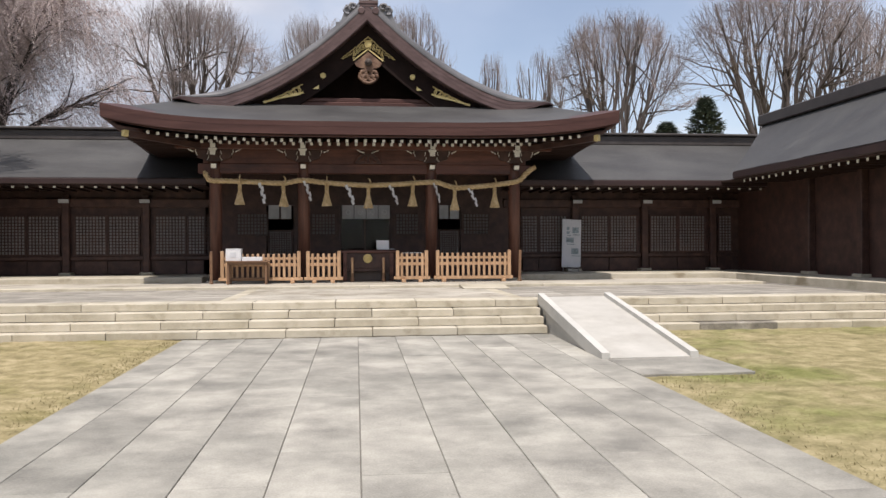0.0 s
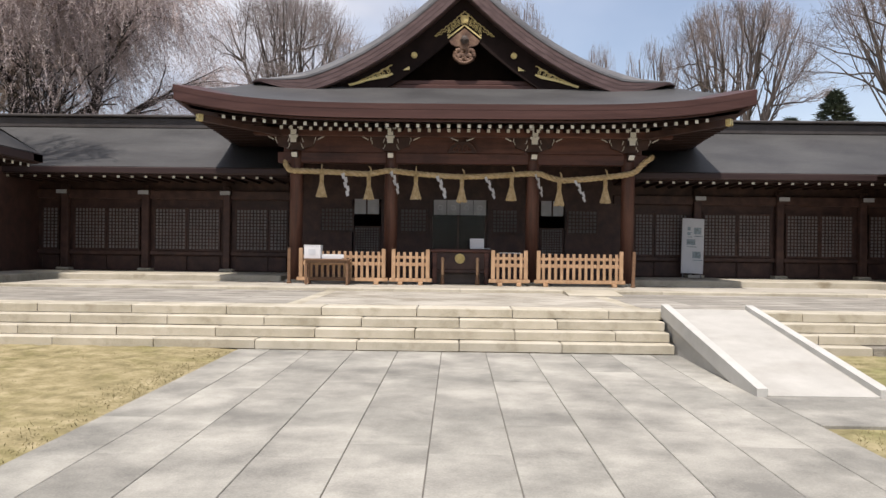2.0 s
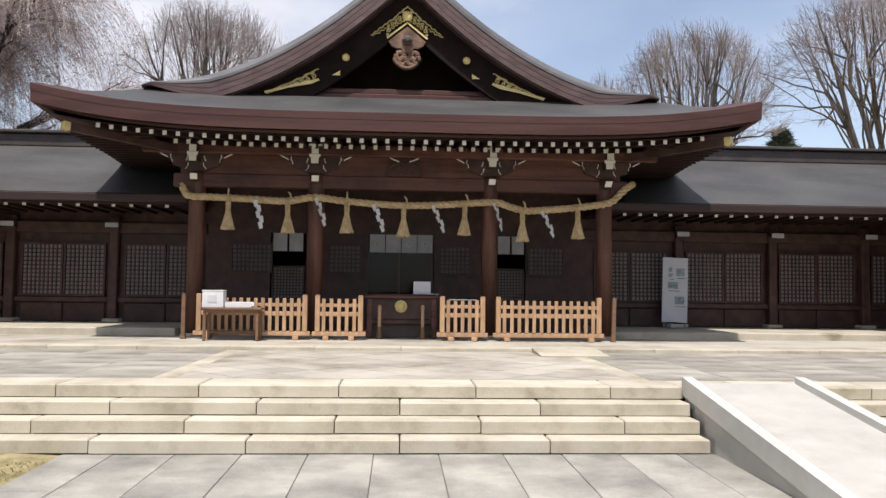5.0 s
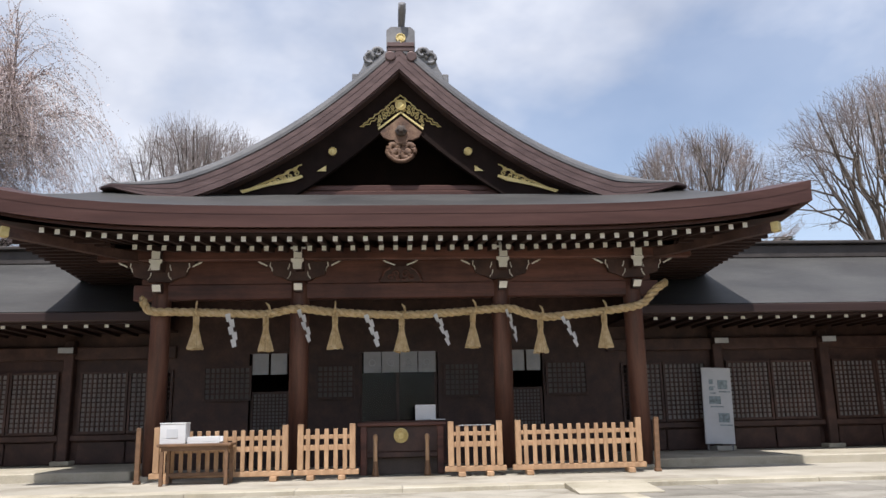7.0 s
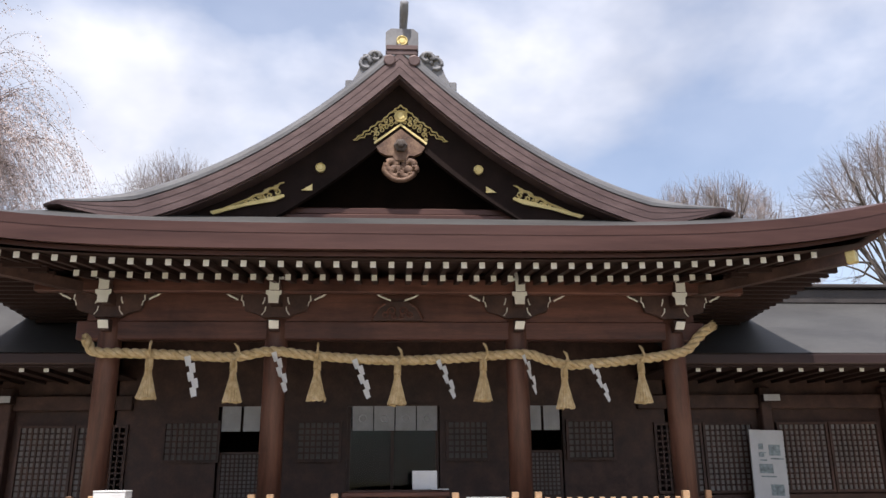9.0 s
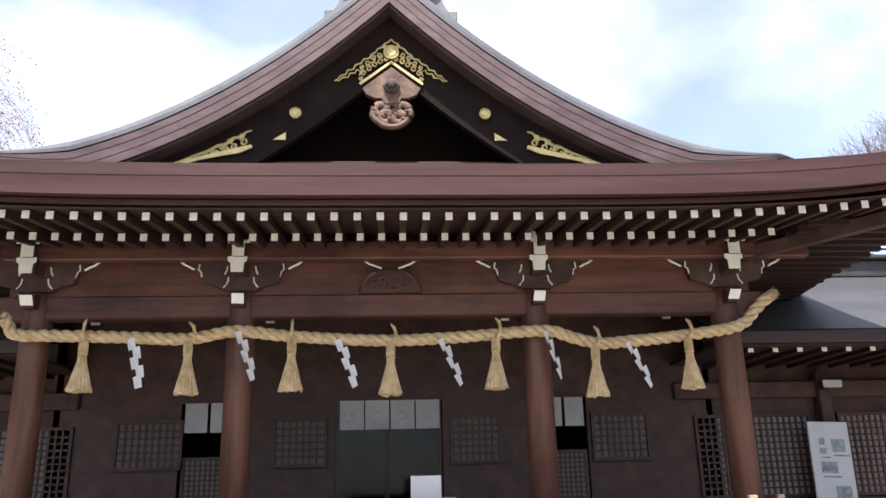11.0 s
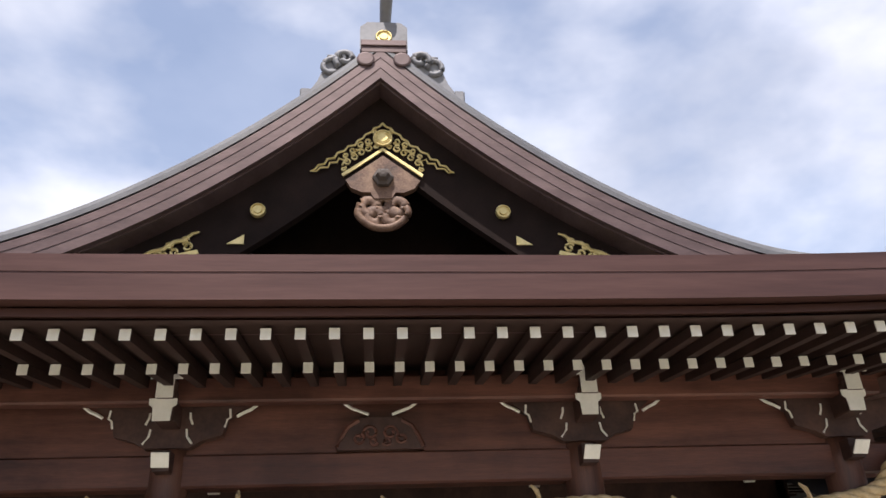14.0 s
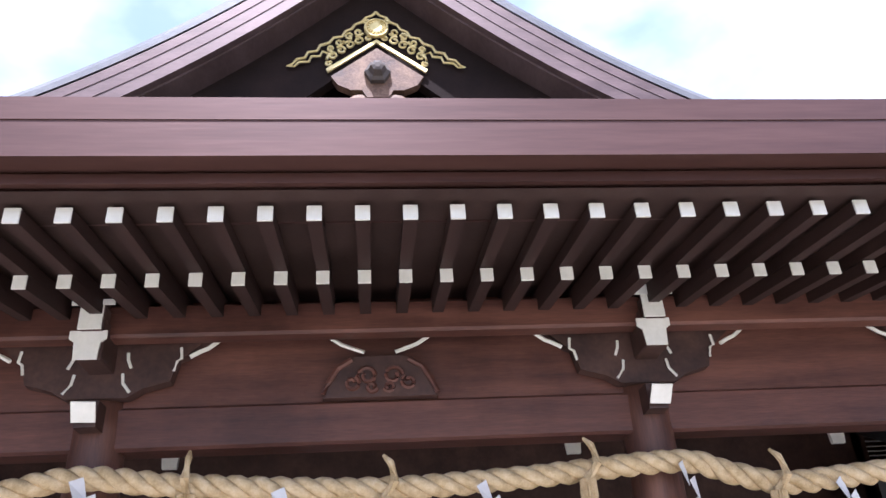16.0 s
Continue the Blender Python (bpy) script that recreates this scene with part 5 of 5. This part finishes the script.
def weeping_cherry(x, y, spread, seed):
    rg = random.Random(seed)
    t = thing("weeping_cherry", "old weeping cherry with pale pink hanging branches behind the wing", "tree", at=Matrix.Translation((x, y, 0)))
    trunk = bmesh.new()
    verts, faces, bv, bf = [], [], [], []

    def hang(p, d, ln):
        n = 7
        pts = [p]
        for i in range(n):
            d = (d + Vector((rg.gauss(0, 0.10), rg.gauss(0, 0.10), -0.34))).normalized()
            pts.append(pts[-1] + d * (ln / n))
        a = Vector((1, 0, 0))
        b = Vector((0, 1, 0))
        base = len(verts)
        for i, q in enumerate(pts):
            rr = 0.011 * (1 - 0.1 * i)
            for k in range(3):
                verts.append(q + rr * (a * math.cos(2.094 * k) + b * math.sin(2.094 * k)))
        for i in range(n):
            for k in range(3):
                faces.append((base + 3 * i + k, base + 3 * i + (k + 1) % 3, base + 3 * i + 3 + (k + 1) % 3, base + 3 * i + 3 + k))
        for i in range(1, n + 1):
            for _ in range(7):
                q = pts[i] + (pts[i - 1] - pts[i]) * rg.random() + Vector((rg.gauss(0, 0.06), rg.gauss(0, 0.06), rg.gauss(0, 0.06)))
                s = rg.uniform(0.014, 0.028)
                n0 = Vector((rg.gauss(0, 1), rg.gauss(0, 1), rg.gauss(0, 1))).normalized()
                e = n0.cross(Vector((0.2, 0.5, 0.8))).normalized()
                f = n0.cross(e)
                k0 = len(bv)
                bv.extend((q + s * e, q + s * f, q - s * e, q - s * f))
                bf.append((k0, k0 + 1, k0 + 2, k0 + 3))

    limbs = []
    for k in range(4):
        lean = Vector((-0.18 + 0.2 * k, 0.12 * (k % 2), 1)).normalized()
        sp, sr, sd = stem(trunk, Vector((-0.35 + 0.3 * k, 0.25 * (k % 2), -0.2)), lean, 0.36, 9.5, 6, rg, 0.09, 9, 0.03)
        for j in (3, 4, 5, 6, 6):
            limbs.append((sp[j], sd[j], sr[j]))
    for i, (p0, d0, r0) in enumerate(limbs):
        a = 2.4 * i + rg.uniform(-0.4, 0.4)
        d = (d0 * rg.uniform(0.2, 1.0) + Vector((math.cos(a), math.sin(a), rg.uniform(-0.1, 1.1)))).normalized()
        lp, lr, ld = stem(trunk, p0, d, r0 * rg.uniform(0.55, 0.8), spread * rg.uniform(0.6, 1.0), 8, rg, 0.15, 7, 0.03)
        for j in range(2, 9):
            for _ in range(2):
                nd = (ld[j] + Vector((rg.gauss(0, 0.5), rg.gauss(0, 0.5), rg.uniform(0.0, 0.7)))).normalized()
                sp, sr, sd = stem(trunk, lp[j], nd, max(0.025, lr[j] * 0.5), rg.uniform(1.4, 2.8), 5, rg, 0.16, 5, -0.03)
                for q, dd in zip(sp[1:], sd[1:]):
                    for _ in range(8 if q.z > 9 else 1 if q.y < 0.5 else 3):
                        hang(q, (dd + Vector((rg.gauss(0, 0.5), rg.gauss(0, 0.5), 0.15))).normalized(), rg.uniform(1.6, 4.2))
    part("trunk", trunk, M_BARK, t, "dark gnarled trunk and limbs", True)
    for nm, vv, ff, mat, lb in (("hanging_growth", verts, faces, M_PINKTWIG, "thin hanging twigs"), ("blossom", bv, bf, M_BLOSSOM, "small pale pink blossoms")):
        me = bpy.data.meshes.new(nm)
        me.from_pydata(vv, [], ff)
        me.materials.append(mat)
        tagged(part(nm, me, None, t, lb), kind="stuff")
    return t


weeping_cherry(-17.0, 33.0, 5.2, 2)


def conifer(x, y, height, width, seed, label):
    rg = random.Random(seed)
    t = thing("conifer", label, "tree", "evergreens behind the wing", at=Matrix.Translation((x, y, 0)))
    bm = bmesh.new()
    stem(bm, Vector((0, 0, -0.2)), Vector((0, 0, 1)), 0.22, height * 0.98, 6, rg, 0.01, 7)
    part("trunk", bm, M_BARK, t, "brown trunk", True)
    vv, ff = [], []
    for i in range(2600):
        h = rg.random() ** 0.8
        z = height * (0.15 + 0.84 * h)
        r = 1.3 * width * (1 - h) ** 0.7 * (0.8 + 0.2 * math.sin(22 * h + i % 5)) * rg.random() ** 0.5 + 0.1
        a = rg.uniform(0, 6.283)
        c = Vector((r * math.cos(a), r * math.sin(a), z - 0.18 * r))
        for _ in range(5):
            q = c + Vector((rg.gauss(0, 0.14), rg.gauss(0, 0.14), rg.gauss(0, 0.10)))
            o = Vector((math.cos(a), math.sin(a), rg.uniform(-0.3, 0.5))) * rg.uniform(0.3, 0.6)
            s = Vector((-math.sin(a), math.cos(a), rg.uniform(-0.5, 0.5))) * 0.10
            k = len(vv)
            vv.extend((q - s, q + s, q + o))
            ff.append((k, k + 1, k + 2))
    me = bpy.data.meshes.new("foliage")
    me.from_pydata(vv, [], ff)
    me.materials.append(M_NEEDLE)
    tagged(part("foliage", me, None, t, "dark green needles"), kind="stuff")
    return t


conifer(34.0, 75.0, 16.6, 4.2, 1, "dark green conifer behind the wing roof")
conifer(30.2, 75.5, 14.1, 5.6, 2, "low dark evergreen behind the wing roof")

# ---- ramp beside the steps ----
rp = setting("ramp", bmesh.new(), M_CONC, "pale concrete ramp with raised edges beside the steps", "ramp")


def slope(x0, x1, dz0, dz1, y0=12.1, y1=16.4, bevel=0.0):
    bm = bmesh.new()
    box(bm, x0, x1, y0, y1, dz0, dz1)
    for v in bm.verts:
        v.co.z += FOOT - 0.03 + (TERR - FOOT + 0.05) * (v.co.y - y0) / (y1 - y0)
    return bm


part("ramp_deck", slope(3.24, 4.56, -0.09, 0.02), M_CONC, rp, "pale concrete deck")
for x in (3.15, 4.58):
    bm = bmesh.new()
    q = [[bm.verts.new((a, y, z)) for a in (x, x + 0.07)] for y, z in ((12.12, -0.05), (16.38, -0.05), (16.38, TERR - 0.09), (12.12, FOOT - 0.12))]
    for k in range(4):
        bm.faces.new((q[k][0], q[k][1], q[(k + 1) % 4][1], q[(k + 1) % 4][0]))
    for k in (0, 1):
        bm.faces.new([r[k] for r in q])
    part("ramp_flank", bm, M_CONC, rp, "grey concrete flank")
for x in (3.12, 4.55):
    part("ramp_edge", slope(x, x + 0.13, -0.12, 0.10), M_PALE, rp, "raised pale edge")

# ---- step blocks ----
shapes = {}


def block(parent, name, w, d, h, mat, at, bevel=0.012):
    key = (name, mat.name, round(w, 2), round(d, 2), round(h, 3))
    if key not in shapes:
        bm = blk(-w / 2, w / 2, -d / 2, d / 2, -h, 0)
        top = [e for e in bm.edges if all(v.co.z > -0.001 for v in e.verts)]
        bmesh.ops.bevel(bm, geom=top, offset=bevel, segments=1, affect="EDGES")
        shapes[key] = mesh_of(name, bm, mat)
    return part(name, shapes[key], None, parent, at=at)


rng = random.Random(11)
for r in range(4):
    z = FOOT + STEP * (r + 1)
    y = FRONT + TREAD * r
    first = -1.07 if r % 2 else -0.34
    for lo, hi in ((-11.6, 3.10), (4.70, 11.1)):
        cuts = [lo] + [c for c in (first + 1.645 * k for k in range(-8, 9)) if lo + 0.25 < c < hi - 0.2] + [hi]
        for a, b in zip(cuts, cuts[1:]):
            depth = TREAD + (0.25 if r < 3 else 0.35)
            # lowest row takes the darker granite between x 6.0 and 7.6
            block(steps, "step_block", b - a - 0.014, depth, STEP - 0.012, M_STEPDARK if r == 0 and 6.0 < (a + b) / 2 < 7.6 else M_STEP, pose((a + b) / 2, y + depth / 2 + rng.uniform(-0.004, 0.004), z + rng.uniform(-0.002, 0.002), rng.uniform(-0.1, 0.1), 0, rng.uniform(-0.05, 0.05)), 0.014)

for a, b in ((3.10, 3.90), (3.90, 4.70)):
    block(steps, "step_block", b - a - 0.012, 0.60, STEP - 0.012, M_STEP, Matrix.Translation(((a + b) / 2, 16.70, TERR)), 0.012)

# ---- approach slabs ----
cols = [PAVE_L, -3.37] + [-2.725 + 0.702 * k for k in range(6)] + [1.43, 2.07, 2.72, PAVE_R]
for a, b in zip(cols, cols[1:]):
    y = -6.0 + rng.uniform(0, 1.5)
    while y < FRONT - 0.02:
        e = min(y + rng.choice((2.4, 2.9, 3.4)), FRONT)
        if FRONT - e < 0.8:
            e = FRONT
        bm = bmesh.new()
        z = rng.uniform(-0.0012, 0.0012)
        lo = [bm.verts.new((x, q, gz(q) - 0.05)) for x, q in ((a + 0.004, y + 0.0006), (b - 0.004, y + 0.0006), (b - 0.004, e - 0.0006), (a + 0.004, e - 0.0006))]
        mid = [bm.verts.new((x, q, gz(q) + z - 0.006)) for x, q in ((a + 0.004, y + 0.0006), (b - 0.004, y + 0.0006), (b - 0.004, e - 0.0006), (a + 0.004, e - 0.0006))]
        top = [bm.verts.new((x, q, gz(q) + z)) for x, q in ((a + 0.008, y + 0.0012), (b - 0.008, y + 0.0012), (b - 0.008, e - 0.0012), (a + 0.008, e - 0.0012))]
        for p, q in ((lo, mid), (mid, top)):
            for k in range(4):
                bm.faces.new((p[k], p[(k + 1) % 4], q[(k + 1) % 4], q[k]))
        bm.faces.new(top)
        part("paving_slab", bm, M_PAVE, pavement)
        y = e

# ---- terrace slabs: plain bays at the sides, slanting squares in the middle ----
T0, T1 = FRONT + 3 * TREAD + 0.66, KERB_Y
for lo, hi in ((-11.5, -3.47), (2.94, 11.0)):
    n = round((hi - lo) / 1.15)
    for i in range(n):
        a, b = lo + (hi - lo) * i / n, lo + (hi - lo) * (i + 1) / n
        m = 6
        for j in range(m):
            s = 0.35 if i % 2 and j else 0.0
            y0 = T0 + (T1 - T0) * j / m - s
            y1 = T0 + (T1 - T0) * (j + 1) / m - (0.35 if i % 2 and j < m - 1 else 0.0)
            block(terrace, "terrace_slab", b - a - 0.012, y1 - y0 - 0.012, 0.05, M_TERRSIDE, Matrix.Translation(((a + b) / 2, (y0 + y1) / 2, TERR + rng.uniform(-0.002, 0.002))), 0.006)
for x in (-3.33, 2.80):
    for j in range(3):
        block(terrace, "border_slab", 0.28, (T1 - T0) / 3 - 0.01, 0.05, M_STEP, Matrix.Translation((x, T0 + (T1 - T0) * (j + 0.5) / 3, TERR)), 0.006)
# the squares that a border cuts are trimmed to it
X0, X1, Q = -3.19, 2.66, 0.62
tiles = {}
for i in range(-16, 17):
    for j in range(-16, 17):
        cx, cy = XC + (i + j) * Q / math.sqrt(2), 18.9 + (i - j) * Q / math.sqrt(2)
        h = Q / math.sqrt(2) - 0.008
        if cx + h < X0 or cx - h > X1 or cy + h < T0 or cy - h > T1:
            continue
        bm = bmesh.new()
        bm.faces.new([bm.verts.new((x, y, 0)) for x, y in ((cx, cy - h), (cx + h, cy), (cx, cy + h), (cx - h, cy))])
        for co, no in (((X0, 0, 0), (-1, 0, 0)), ((X1, 0, 0), (1, 0, 0)), ((0, T0 + 0.006, 0), (0, -1, 0)), ((0, T1 - 0.006, 0), (0, 1, 0))):
            bmesh.ops.bisect_plane(bm, geom=bm.verts[:] + bm.edges[:] + bm.faces[:], plane_co=co, plane_no=no, clear_outer=True)
        if not bm.faces:
            bm.free()
            continue
        top = bm.faces[:]
        ext = bmesh.ops.extrude_face_region(bm, geom=top)
        for v in ext["geom"]:
            if isinstance(v, bmesh.types.BMVert):
                v.co.z -= 0.05
        part("terrace_square", bm, M_TERR, terrace, at=Matrix.Translation((0, 0, TERR + rng.uniform(-0.0015, 0.0015))))

# kerb stones of the low step
for i in range(14):
    a = -11.4 + 22.2 * i / 14
    block(kerb, "kerb_stone", 22.2 / 14 - 0.012, 0.42, 0.09, M_STEP, Matrix.Translation((a + 22.2 / 28, KERB_Y + 0.19, KERB + 0.001)), 0.012)
